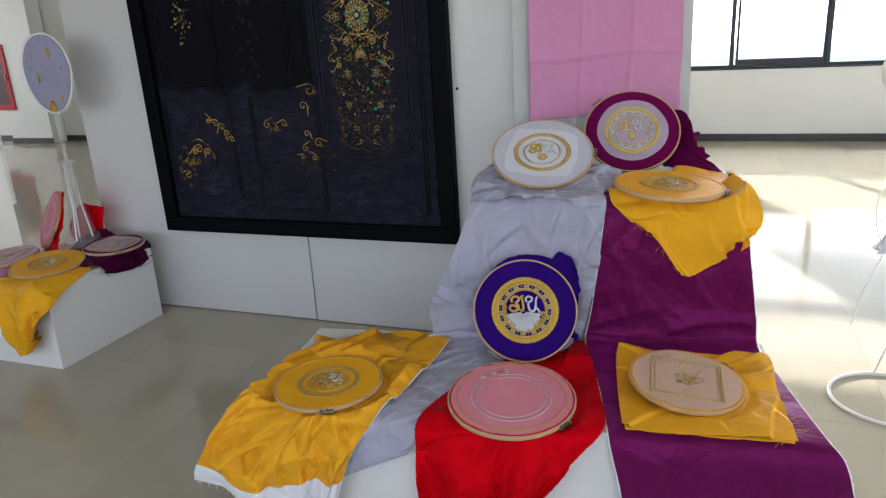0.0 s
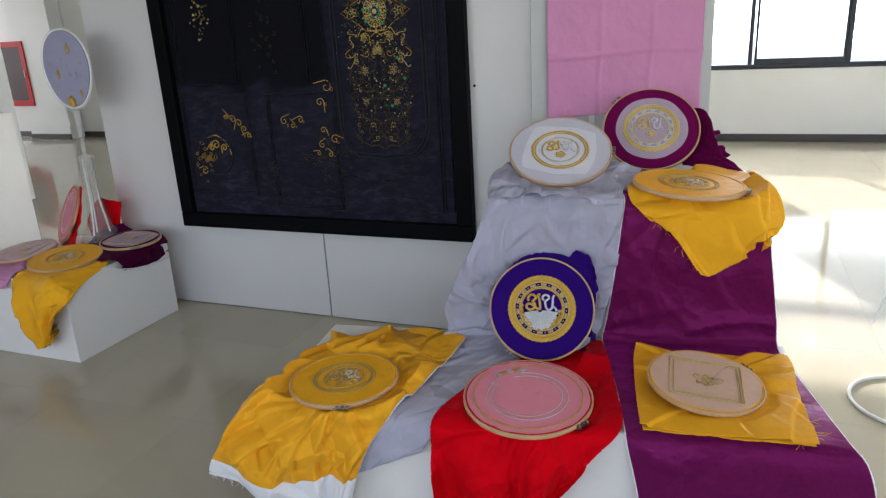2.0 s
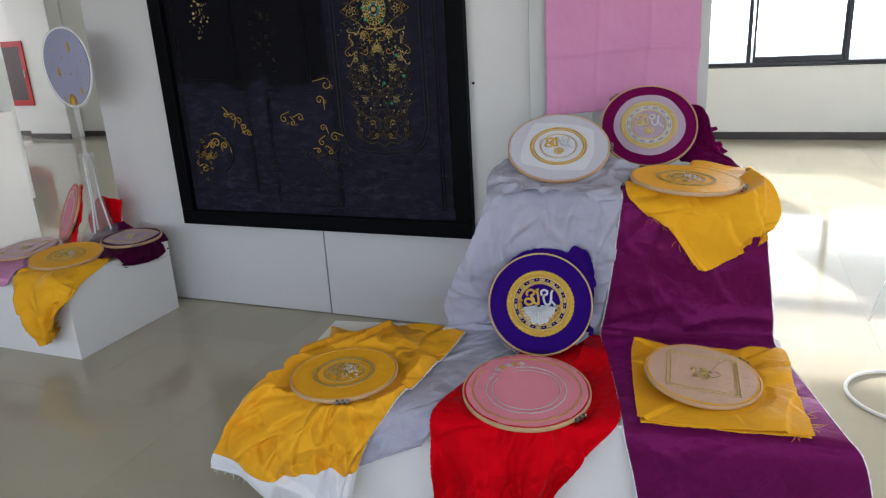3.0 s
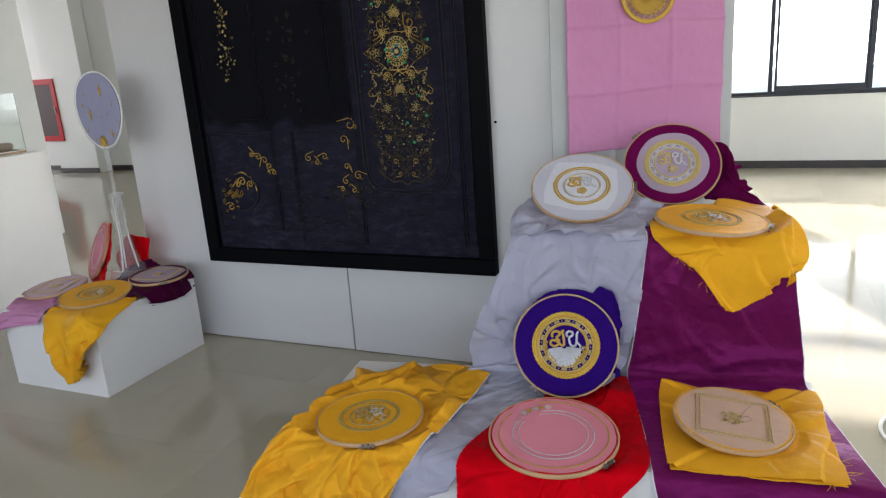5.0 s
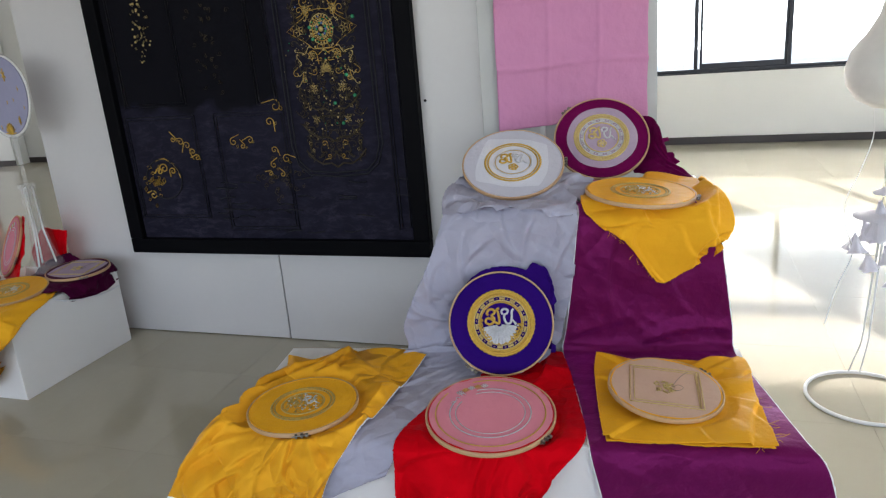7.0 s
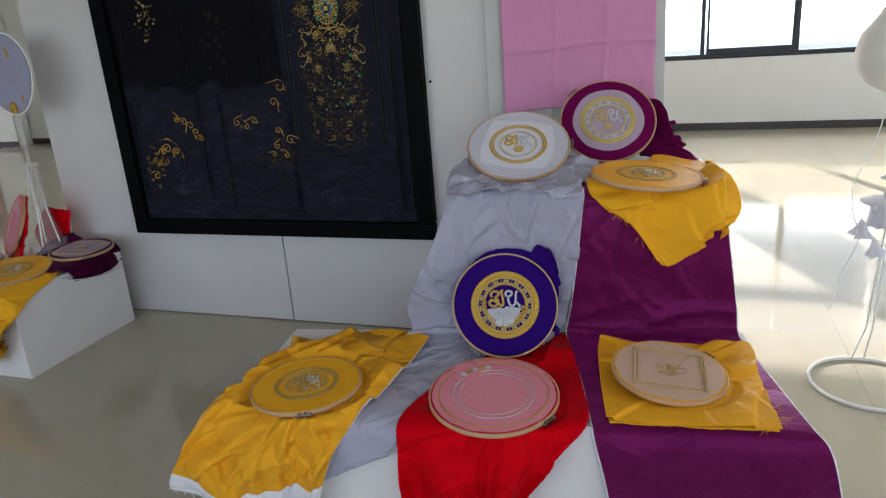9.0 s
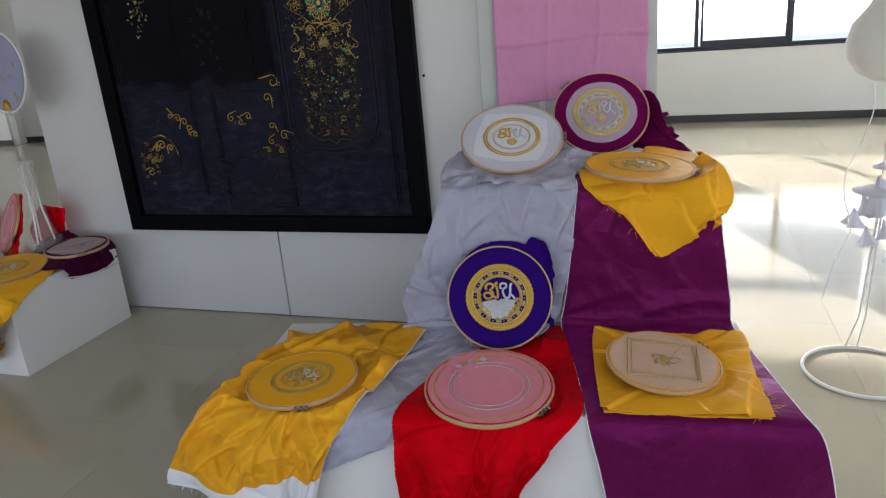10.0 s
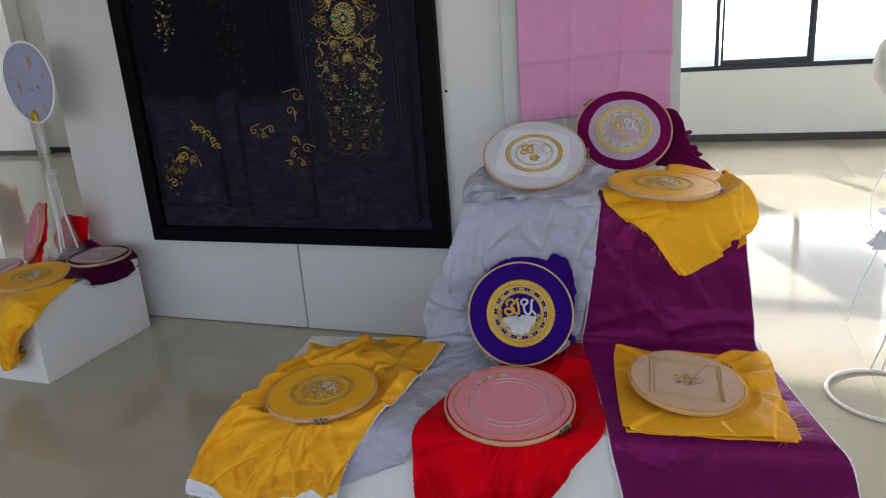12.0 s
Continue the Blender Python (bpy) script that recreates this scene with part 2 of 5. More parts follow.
    return m


VELVET = velvet_material()

# ---- mesh helpers ----


def finish(bm, mat, smooth=False):
    me = bpy.data.meshes.new("mesh")
    bm.normal_update()
    bm.to_mesh(me)
    bm.free()
    if mat:
        me.materials.append(mat)
    if smooth:
        for p in me.polygons:
            p.use_smooth = True
    return me


def part(name, bm, mat, parent, label="", smooth=False):
    """One mesh object under a thing or a part, in the parent's space."""
    me = bm if isinstance(bm, bpy.types.Mesh) else finish(bm, mat, smooth)
    ob = new(name, me)
    ob.parent = parent
    if label:
        ob["label"] = label
    return ob


def thing(name, m, label, category, group="", kind=""):
    ob = new(name)
    ob.matrix_world = m
    return tagged(ob, label, category, group, kind)


def structure(name, bm, mat, label, category="structure", smooth=False):
    return tagged(new(name, finish(bm, mat, smooth)), label, category, kind="structure")


def box(bm, x0, x1, y0, y1, z0, z1, bevel=0.0):
    r = bmesh.ops.create_cube(bm, size=1.0)
    for v in r["verts"]:
        v.co = Vector(((x0 + x1) / 2 + v.co.x * (x1 - x0), (y0 + y1) / 2 + v.co.y * (y1 - y0), (z0 + z1) / 2 + v.co.z * (z1 - z0)))
    if bevel:
        es = {e for v in r["verts"] for e in v.link_edges}
        bmesh.ops.bevel(bm, geom=list(es), offset=bevel, segments=2, affect="EDGES", profile=0.5)
    return bm


def boxm(*a, bevel=0.0):
    return box(bmesh.new(), *a, bevel=bevel)


def lathe(bm, profile, segs=32, m=Matrix()):
    """Turn a profile of (radius, height) about z."""
    rings = []
    for r, z in profile:
        rings.append([bm.verts.new(m @ Vector((r * math.cos(2 * math.pi * k / segs), r * math.sin(2 * math.pi * k / segs), z))) for k in range(segs)])
    for a, b in zip(rings, rings[1:]):
        for k in range(segs):
            bm.faces.new((a[k], a[(k + 1) % segs], b[(k + 1) % segs], b[k]))
    return rings


def solid(bm, profile, segs=32, m=Matrix()):
    rings = lathe(bm, profile, segs, m)
    bm.faces.new(list(reversed(rings[0])))
    bm.faces.new(rings[-1])
    return bm


def tube(bm, pts, r, sides=5, closed=False, flat=1.0):
    """A round bar along points; flat squeezes it along z."""
    pts = [Vector(p) for p in pts]
    n = len(pts)
    rings = []
    up0 = Vector((0, 0, 1))
    for i, p in enumerate(pts):
        a, b = (pts[i - 1], pts[(i + 1) % n]) if closed else (pts[max(i - 1, 0)], pts[min(i + 1, n - 1)])
        t = (b - a).normalized() if (b - a).length > 1e-9 else Vector((1, 0, 0))
        side = t.cross(up0)
        side = side.normalized() if side.length > 0.05 else Vector((1, 0, 0))
        nrm = side.cross(t).normalized()
        rings.append([bm.verts.new(p + r * (math.cos(2 * math.pi * k / sides) * side + flat * math.sin(2 * math.pi * k / sides) * nrm)) for k in range(sides)])
    pairs = list(zip(rings, rings[1:])) + ([(rings[-1], rings[0])] if closed else [])
    for a, b in pairs:
        for k in range(sides):
            bm.faces.new((a[k], a[(k + 1) % sides], b[(k + 1) % sides], b[k]))
    if not closed:
        bm.faces.new(rings[0])
        bm.faces.new(list(reversed(rings[-1])))
    return bm


def circle(r, n=40, z=0.0, cx=0.0, cy=0.0, a0=0.0, a1=360.0):
    full = a1 - a0 >= 359.9
    return [(cx + r * math.cos(radians(a0 + (a1 - a0) * k / (n if full else n - 1))), cy + r * math.sin(radians(a0 + (a1 - a0) * k / (n if full else n - 1))), z) for k in range(n)]


def catmull(pts, t):
    """A point on the smooth curve through pts, t from 0 to 1."""
    n = len(pts) - 1
    f = min(max(t, 0), 1) * n
    i = min(int(f), n - 1)
    f -= i
    p0, p1, p2, p3 = pts[max(i - 1, 0)], pts[i], pts[i + 1], pts[min(i + 2, n)]
    return 0.5 * ((2 * p1) + (p2 - p0) * f + (2 * p0 - 5 * p1 + 4 * p2 - p3) * f * f + (3 * p1 - p0 - 3 * p2 + p3) * f ** 3)


def drape(guides, mat, nu=44, nv=60, wrinkle=0.006, seed=0.0, fold=0.0, folds=3.0, fold_from=0.6, hem=None, fray=0.004, thick=0.0016, calm=(2.0, 1.0), creases=0, crease=0.008, focus=None, side=0, facet=1.0, rest=0.0):
    """A cloth lofted over guide lines that run from its back hem to its front hem. Soft creases of height wrinkle; hanging folds
    of depth fold past fold_from; past calm[0] the creases shrink to calm[1]; creases: number of long sharp folds, of height crease, that run away from focus (s, t) or at random, facet times as broad; before rest the cloth lies flat; ragged hem; hem: material and share of a pale selvage at the front end; side: which long edges have the selvage too (1 right, 2 both)."""
    guides = [[Vector(p) for p in g] for g in guides]
    bm = bmesh.new()
    uvl = bm.loops.layers.uv.new("uv")
    wide = (guides[0][len(guides[0]) // 2] - guides[-1][len(guides[-1]) // 2]).length
    long_ = sum((q - p).length for p, q in zip(guides[0], guides[0][1:]))
    lines = []
    dice = random.Random(int(seed * 100) + 5)
    for k in range(creases):
        px, py = dice.random() * wide, dice.random() * long_
        if focus and dice.random() < 0.75:
            fx, fy = focus[0] * wide, focus[1] * long_
            a = math.atan2(py - fy, px - fx) + dice.uniform(-0.25, 0.25)
        else:
            a = dice.uniform(0, math.pi)
        lines.append((px, py, math.cos(a), math.sin(a), dice.uniform(0.07, 0.24), dice.uniform(0.007, 0.016), facet * dice.uniform(0.02, 0.06), dice.uniform(0.35, 1.0)))
    grid = []
    for j in range(nv + 1):
        t = j / nv
        row = [catmull(g, t) for g in guides]
        line = []
        for i in range(nu + 1):
            s_ = i / nu
            line.append(catmull(row, s_))
        grid.append(line)
    verts = []
    for j in range(nv + 1):
        vr = []
        for i in range(nu + 1):
            p = grid[j][i]
            du = grid[j][min(i + 1, nu)] - grid[j][max(i - 1, 0)]
            dv = grid[min(j + 1, nv)][i] - grid[max(j - 1, 0)][i]
            n = du.cross(dv)
            n = n.normalized() if n.length > 1e-9 else Vector((0, 0, 1))
            if n.z < -0.2 or (abs(n.z) <= 0.2 and n.y > 0):
                n = -n
            q = Vector((p.x * 6 + seed * 7.3, p.y * 6 + seed, p.z * 6))
            bend = Vector((noise.noise(q * 0.8), noise.noise(q * 0.8 + Vector((9, 4, 2))), noise.noise(q * 0.8 + Vector((1, 7, 5))))) * 0.8
            w1 = noise.voronoi((q * 1.7 + bend))[0][0]
            w2 = noise.voronoi((q * 4.2 + bend * 1.5 + Vector((3, 1, 9))))[0][0]
            h = wrinkle * (w1 * 1.0 + w2 * 0.35)
            cx, cy = i / nu * wide, j / nv * long_
            ridge = 0.0
            for px, py, ca, sa, ln, w_a, w_b, hgt in lines:
                along = (cx - px) * ca + (cy - py) * sa
                if abs(along) < ln:
                    off = -(cx - px) * sa + (cy - py) * ca + 0.25 * along * along / ln
                    w_ = w_a if off < 0 else w_b
                    if abs(off) < w_:
                        ridge += hgt * (1 - abs(off) / w_) * (1 - (along / ln) ** 2)
            if side:
                ridge *= min(1.0, 0.15 + 7 * (1 - i / nu))
            h += crease * 1.2 * math.tanh(ridge / 1.2)
            t, s_ = j / nv, i / nu
            if t < rest:
                h *= 0.15
            if t > calm[0]:
                h *= calm[1]
            if fold and t > fold_from:
                k = min((t - fold_from) / 0.18, 1.0)
                h += fold * k * (math.sin(2 * math.pi * folds * s_ + seed * 3 + 2.5 * noise.noise(Vector((s_ * 2, t * 1.5, seed)))) * 0.5 + 0.5)
            edge = 0.0
            if j in (0, nv):
                edge = fray * noise.noise(Vector((i * 0.9, seed, j)))
            q2 = p + n * h
            if edge and dv.length > 1e-9:
                q2 += dv.normalized() * edge
            if i in (0, nu) and du.length > 1e-9:
                q2 += du.normalized() * fray * noise.noise(Vector((seed + 5, j * 0.8, i)))
            vr.append(bm.verts.new(q2))
        verts.append(vr)
    for j in range(nv):
        for i in range(nu):
            f = bm.faces.new((verts[j][i], verts[j][i + 1], verts[j + 1][i + 1], verts[j + 1][i]))
            f.smooth = True
            for lp, (a, b) in zip(f.loops, ((i, j), (i + 1, j), (i + 1, j + 1), (i, j + 1))):
                lp[uvl].uv = (a / nu, b / nv)
            if hem and ((j / nv) > 1 - hem[1] or (side and i == nu - 1) or (side == 2 and i == 0)):
                f.material_index = 1
    bm.normal_update()
    me = finish(bm, mat)
    if hem:
        me.materials.append(hem[0])
    return me


def cloth_part(name, me, parent, label="", thick=0.0016):
    ob = part(name, me, None, parent, label)
    md = ob.modifiers.new("thickness", "SOLIDIFY")
    md.thickness, md.offset = thick, 0.0
    return ob


def loose_threads(bm, a, b, n, length, seed, down=Vector((0, 0, -1))):
    """Frayed threads along the hem from a to b."""
    rnd = random.Random(seed)
    a, b = Vector(a), Vector(b)
    for k in range(n):
        p = a.lerp(b, rnd.random())
        d = (down + Vector((rnd.uniform(-1, 1), rnd.uniform(-1, 1), rnd.uniform(-0.4, 0.4))) * 0.8).normalized() * length * rnd.uniform(0.3, 1)
        tube(bm, [p, p + d * 0.5 + Vector((rnd.uniform(-1, 1), rnd.uniform(-1, 1), 0)) * length * 0.15, p + d], 0.0006, 3)
    return bm

# ---- the room ----
CEILING = 3.0
X0, X1, Y0, Y1 = -14.0, 6.5, -6.0, 5.8
WT = 0.22


def wall_with_openings(name, a0, a1, openings, place, label):
    """A thick wall along a line, with openings (from, to, bottom, top) cut through it. place maps (along, across, up) to the world."""
    bm = bmesh.new()
    cuts = sorted(openings)
    at = a0
    spans = []
    for f, t, lo, hi in cuts:
        spans.append((at, f, 0, CEILING))
        spans.append((f, t, 0, lo))
        spans.append((f, t, hi, CEILING))
        at = t
    spans.append((at, a1, 0, CEILING))
    for f, t, lo, hi in spans:
        if t - f > 0.001 and hi - lo > 0.001:
            p, q = place(f, 0, lo), place(t, WT, hi)
            box(bm, min(p[0], q[0]), max(p[0], q[0]), min(p[1], q[1]), max(p[1], q[1]), lo, hi)
    return structure(name, bm, WALL, label, "wall")


SILL, HEAD = 0.80, 2.68
FAR_WINDOWS = [(-2.3, 0.57, SILL, HEAD), (1.07, 5.6, SILL, HEAD)]
wall_with_openings("wall_north", X0, X1, FAR_WINDOWS, lambda a, d, z: (a, Y1 + d, z), "white painted wall with wide window openings")
# openings in these three unseen walls are invented, to hold the fill lamps
ADDED_OPENINGS = [(-3.6, 5.6, 0.85, 2.6)]
wall_with_openings("wall_south", X0, X1, ADDED_OPENINGS, lambda a, d, z: (a, Y0 - d, z), "unseen white painted wall with an added opening for a fill lamp")
wall_with_openings("wall_west", Y0 - WT, Y1 + WT, [(1.6, 5.2, 0.85, 2.6)], lambda a, d, z: (X0 - d, a, z), "unseen white painted wall with an added opening for a fill lamp")
wall_with_openings("wall_east", Y0 - WT, Y1 + WT, [(-3.8, 1.8, 0.85, 2.6)], lambda a, d, z: (X1 + d, a, z), "unseen white painted wall with an added opening for a fill lamp")
structure("ceiling", boxm(X0 - WT, X1 + WT, Y0 - WT, Y1 + WT, CEILING, CEILING + 0.15), CEIL, "flat white painted ceiling", "ceiling")
structure("floor", boxm(X0 - WT, X1 + WT, Y0 - WT, Y1 + WT, -0.12, -0.0012), GROUT, "cement bed and grout below the polished tiles", "floor")
floor_ob = bpy.data.objects["floor"]
structure("ground", boxm(-300, 300, Y1 + WT + 0.01, 600, -0.6, -0.5), material("pale_concrete", (0.72, 0.72, 0.70), 0.8, scale=0.4, fine=8), "pale concrete ground outside the windows", "ground")

for nm, x0, x1 in (("baseboard", -9.2, X1), ("baseboard", X0, -9.2)):
    structure(nm, boxm(x0 + 0.002, x1 - 0.002, Y1 - 0.016, Y1 - 0.002, 0.001, 0.085, bevel=0.003), SKIRT, "dark brown skirting board along the white wall", "skirting")

# pilasters on the far wall
for x0, x1, d in ((-8.86, -7.97, 0.28), (-11.6, -10.6, 0.28), (-3.6, -3.0, 0.2)):
    structure("pilaster", boxm(x0, x1, Y1 - d, Y1 - 0.018, 0.0, CEILING - 0.002, bevel=0.006), WALL, "white painted square pilaster on the wall", "pilaster")
    structure("baseboard", boxm(x0 - 0.008, x1 + 0.008, Y1 - d - 0.014, Y1 - d - 0.001, 0.001, 0.085, bevel=0.003), SKIRT, "dark brown skirting board round the pilaster", "skirting")


def window(name, x0, x1, z0, z1, mullions, transom, y=Y1 + 0.05):
    """Dark aluminium sliding window: outer frame, transom, mullions, sliding sashes and panes."""
    w = thing(name, pose(x0, y, z0), "dark aluminium window with clear panes", "window", kind="structure")
    W, H = x1 - x0, z1 - z0
    fr = bmesh.new()
    for a in ((0, W, 0, 0.05), (0, W, H - 0.05, H)):
        box(fr, a[0], a[1], 0, 0.09, a[2], a[3], bevel=0.004)
    for a in ((0, 0.045), (W - 0.045, W)):
        box(fr, a[0], a[1], 0.001, 0.089, 0.05, H - 0.05, bevel=0.004)
    part("window_frame", fr, ALU, w)
    part("transom", boxm(0.045, W - 0.045, 0.002, 0.088, transom - 0.025, transom + 0.025, bevel=0.004), ALU, w)
    last = 0.045
    for k, mx in enumerate(list(mullions) + [W - 0.02]):
        if k < len(mullions):
            part("mullion", boxm(mx - 0.022, mx + 0.022, 0.003, 0.087, 0.05, H - 0.05, bevel=0.003), ALU, w)
        right = mx - 0.022
        if k % 2 == 1:
            sash = bmesh.new()
            a, b, lo, hi = last + 0.022, right + 0.0, 0.047, transom - 0.028
            box(sash, a, a + 0.026, 0.02, 0.06, lo, hi, bevel=0.003)
            box(sash, b - 0.026, b, 0.02, 0.06, lo, hi, bevel=0.003)
            box(sash, a + 0.026, b - 0.026, 0.021, 0.059, lo, lo + 0.06, bevel=0.003)
            box(sash, a + 0.026, b - 0.026, 0.021, 0.059, hi - 0.03, hi, bevel=0.003)
            part("sash", sash, ALU, w)
        for lo, hi in ((0.052, transom - 0.026), (transom + 0.026, H - 0.052)):
            pane = part("pane", boxm(last + 0.004, right - 0.002, 0.042, 0.046, lo, hi), GLASS, w)
            pane.visible_shadow = False
        last = mx + 0.022
    return w


window("window_1", 1.07, 5.6, SILL, HEAD, (1.03, 2.00, 3.0, 3.7), 1.46)
window("window_2", -2.3, 0.57, SILL, HEAD, (0.95, 1.95), 1.46)
for x0, x1 in ((1.07, 5.6), (-2.3, 0.57)):
    structure("window_sill", boxm(x0, x1, Y1 - 0.012, Y1 + 0.048, SILL + 0.001, SILL + 0.012, bevel=0.003), ALU, "dark metal window sill", "sill")

# ---- freestanding partition ----
PT = 0.12
part_wall = thing("partition_wall", pose(0, 0, 0), "white painted exhibition partition of two joined panels", "partition")
part("panel", boxm(-1.335, -0.004, 0.0, PT, 0.005, 2.62, bevel=0.002), PANEL, part_wall)
part("panel", boxm(0.004, 1.36, -0.003, PT - 0.003, 0.005, 2.62, bevel=0.002), PANEL, part_wall)
part("joint_strip", boxm(-0.0036, 0.0036, 0.008, PT - 0.01, 0.0, 2.61), SKIRT, part_wall, "dark strip in the joint")
part("foot_rail", boxm(-1.32, 1.34, 0.012, PT - 0.015, 0.0, 0.0048), SKIRT, part_wall, "dark foot rail under the panels")

# ---- pillar and the things far off ----
structure("pillar", boxm(-5.7, -4.5, 1.12, 1.95, 0.0, CEILING - 0.002, bevel=0.008), WALL, "square white painted pillar", "pillar")
# added emissive board: makes the view through the far windows overexposed white
glow = bpy.data.materials.new("sky_glow")
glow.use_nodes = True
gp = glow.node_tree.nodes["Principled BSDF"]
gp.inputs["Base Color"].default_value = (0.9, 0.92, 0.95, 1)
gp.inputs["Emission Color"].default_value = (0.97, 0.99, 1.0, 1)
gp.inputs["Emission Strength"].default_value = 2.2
structure("backdrop", boxm(-70, 70, 42.0, 42.2, -0.5, 12.0), glow, "added glowing board for the overexposed sky outside the windows", "backdrop")

# ---- plinths ----
YAW = 8.0
E1 = Vector((math.cos(radians(YAW)), math.sin(radians(YAW)), 0))
E2 = Vector((math.sin(radians(YAW)), -math.cos(radians(YAW)), 0))
P0 = Vector((0.54, -0.85, 0))
ZP, ZT, ZL = 0.38, 0.865, 0.40


def S(u, v, z):
    """A place on the stand: u along its back edge, v towards its front."""
    return P0 + E1 * u + E2 * v + Vector((0, 0, z))


def plinth(name, m, w, d, h, label):
    t = thing(name, m, label, "plinth", "white display plinths")
    part("body", boxm(0, w, -d, 0, 0.0, h - 0.004, bevel=0.002), PLINTH, t)
    part("top_board", boxm(0.0008, w - 0.0008, -d + 0.0008, -0.0008, h - 0.0035, h, bevel=0.0015), PLINTH, t)
    return t


STAND = pose(P0.x, P0.y, 0, 0, 0, YAW)
plinth("low_plinth", STAND, 1.56, 0.60, ZP, "low wide white painted plinth under draped cloths")
plinth("tall_plinth", STAND @ pose(0.60, 0.49, 0), 0.89, 0.485, ZT, "white plinth covered by grey and plum cloths")
plinth("small_plinth", pose(-1.54, -0.125, 0), 0.63, 0.675, ZL, "low white plinth beside the partition, holding hoops")
plinth("pedestal", pose(-2.92, 0.33, 0), 0.47, 0.56, 1.05, "tall white pedestal carrying a glass case")

# ---- embroidery hoops ----


def arc_letters(bm_gold, bm_silver, s, z):
    """The two looped letters of the stitched monogram, with the full stop after them."""
    def stroke(bm, pts, w):
        n = 6 * len(pts)
        curve = [catmull([Vector((*p, 0)) for p in pts], k / n) for k in range(n + 1)]
        tube(bm, [(p.x * s, p.y * s, z) for p in curve], w * s, 5, flat=0.55)
    stroke(bm_gold, [(-0.37, 0.24), (-0.41, 0.315), (-0.34, 0.41), (-0.22, 0.41), (-0.17, 0.315), (-0.27, 0.226), (-0.20, 0.14), (-0.22, 0.02), (-0.35, -0.035), (-0.46, 0.04), (-0.42, 0.145), (-0.30, 0.135), (-0.20, 0.05), (-0.12, -0.01), (-0.06, 0.0), (-0.054, 0.15), (-0.075, 0.315), (-0.11, 0.40), (-0.03, 0.44)], 0.042)
    stroke(bm_silver, [(0.06, 0.24), (0.03, 0.34), (0.11, 0.41), (0.22, 0.37), (0.205, 0.28), (0.115, 0.22), (0.115, 0.09), (0.17, -0.03), (0.28, -0.02), (0.325, 0.15), (0.34, 0.315), (0.39, 0.40)], 0.038)
    stroke(bm_silver, [(0.31, 0.10), (0.38, 0.02), (0.44, -0.06), (0.40, -0.075)], 0.034)
    tube(bm_silver, circle(0.018 * s, 8, z, 0.50 * s, -0.11 * s), 0.018 * s, 4, closed=True, flat=0.6)


def braided(bm, r, w, z, turns=46, wob=0.2):
    """A couched cord ring, its edge beaded by the stitches."""
    n = turns * 4
    pts = [((r + w * wob * math.sin(2 * math.pi * turns * k / n)) * math.cos(2 * math.pi * k / n), (r + w * wob * math.sin(2 * math.pi * turns * k / n)) * math.sin(2 * math.pi * k / n), z + w * 0.12 * math.cos(2 * math.pi * turns * k / n)) for k in range(n)]
    tube(bm, pts, w, 6, closed=True, flat=0.55)


def petals(bm, s, cx, cy, z, n, r):
    for k in range(n):
        a = 2 * math.pi * k / n
        tube(bm, circle(r * 0.42, 9, z, cx + r * 0.5 * math.cos(a), cy + r * 0.5 * math.sin(a)), r * 0.16, 4, closed=True, flat=0.6)


def lotus_spray(bm_a, bm_b, s, z):
    """A pleated silver spray, filled with stitches, and curling gold leaves either side."""
    n = 30
    hub = [bm_a.verts.new((s * (-0.05 + 0.06 * math.cos(a)), s * (-0.06 + 0.05 * math.sin(a)), z + 0.02 * s)) for a in [radians(188 + 164 * k / n) for k in range(n + 1)]]
    rim_ = []
    for k in range(n + 1):
        a = radians(188 + 164 * k / n)
        r = s * (0.47 + 0.05 * math.sin(math.pi * k / n) + 0.022 * (k % 2) + 0.02 * math.sin(k * 1.7))
        rim_.append(bm_a.verts.new((-0.05 * s + r * math.cos(a), -0.06 * s + r * math.sin(a), z + s * (0.03 if k % 2 else 0.004))))
    for k in range(n):
        bm_a.faces.new((hub[k], rim_[k], rim_[k + 1], hub[k + 1]))
    for k in range(0, n + 1, 2):
        p, q = hub[k].co, rim_[k].co
        tube(bm_a, [p + Vector((0, 0, 0.012 * s)), (p + q) / 2 + Vector((0, 0, 0.03 * s)), q + Vector((0, 0, 0.012 * s))], 0.014 * s, 4)
    for a0, a1, m in ((172, 232, 6), (302, 352, 5)):
        for k in range(m):
            a = radians(a0 + (a1 - a0) * k / (m - 1))
            x, y = 0.56 * s * math.cos(a), 0.54 * s * math.sin(a)
            tube(bm_b, circle(0.045 * s, 9, z + 0.02 * s, x, y, 40 * k, 40 * k + 300), 0.026 * s, 4, flat=0.6)
            tube(bm_b, [(x * 0.97, y * 0.97, z + 0.02 * s), (x * 0.86 - 0.03 * s, y * 0.84, z + 0.03 * s)], 0.018 * s, 4, flat=0.6)


def stipple(bm, r, n, size, z, seed):
    rnd = random.Random(seed)
    for k in range(n):
        a, rr = rnd.uniform(0, 6.283), r * math.sqrt(rnd.random())
        x, y = rr * math.cos(a), rr * math.sin(a)
        b = rnd.uniform(0, 6.283)
        l = size * rnd.uniform(0.6, 1.6)
        tube(bm, [(x, y, z), (x + l * 0.5 * math.cos(b), y + l * 0.5 * math.sin(b), z + size * 0.2), (x + l * math.cos(b + 0.9), y + l * math.sin(b + 0.9), z)], size * 0.3, 4, flat=0.6)


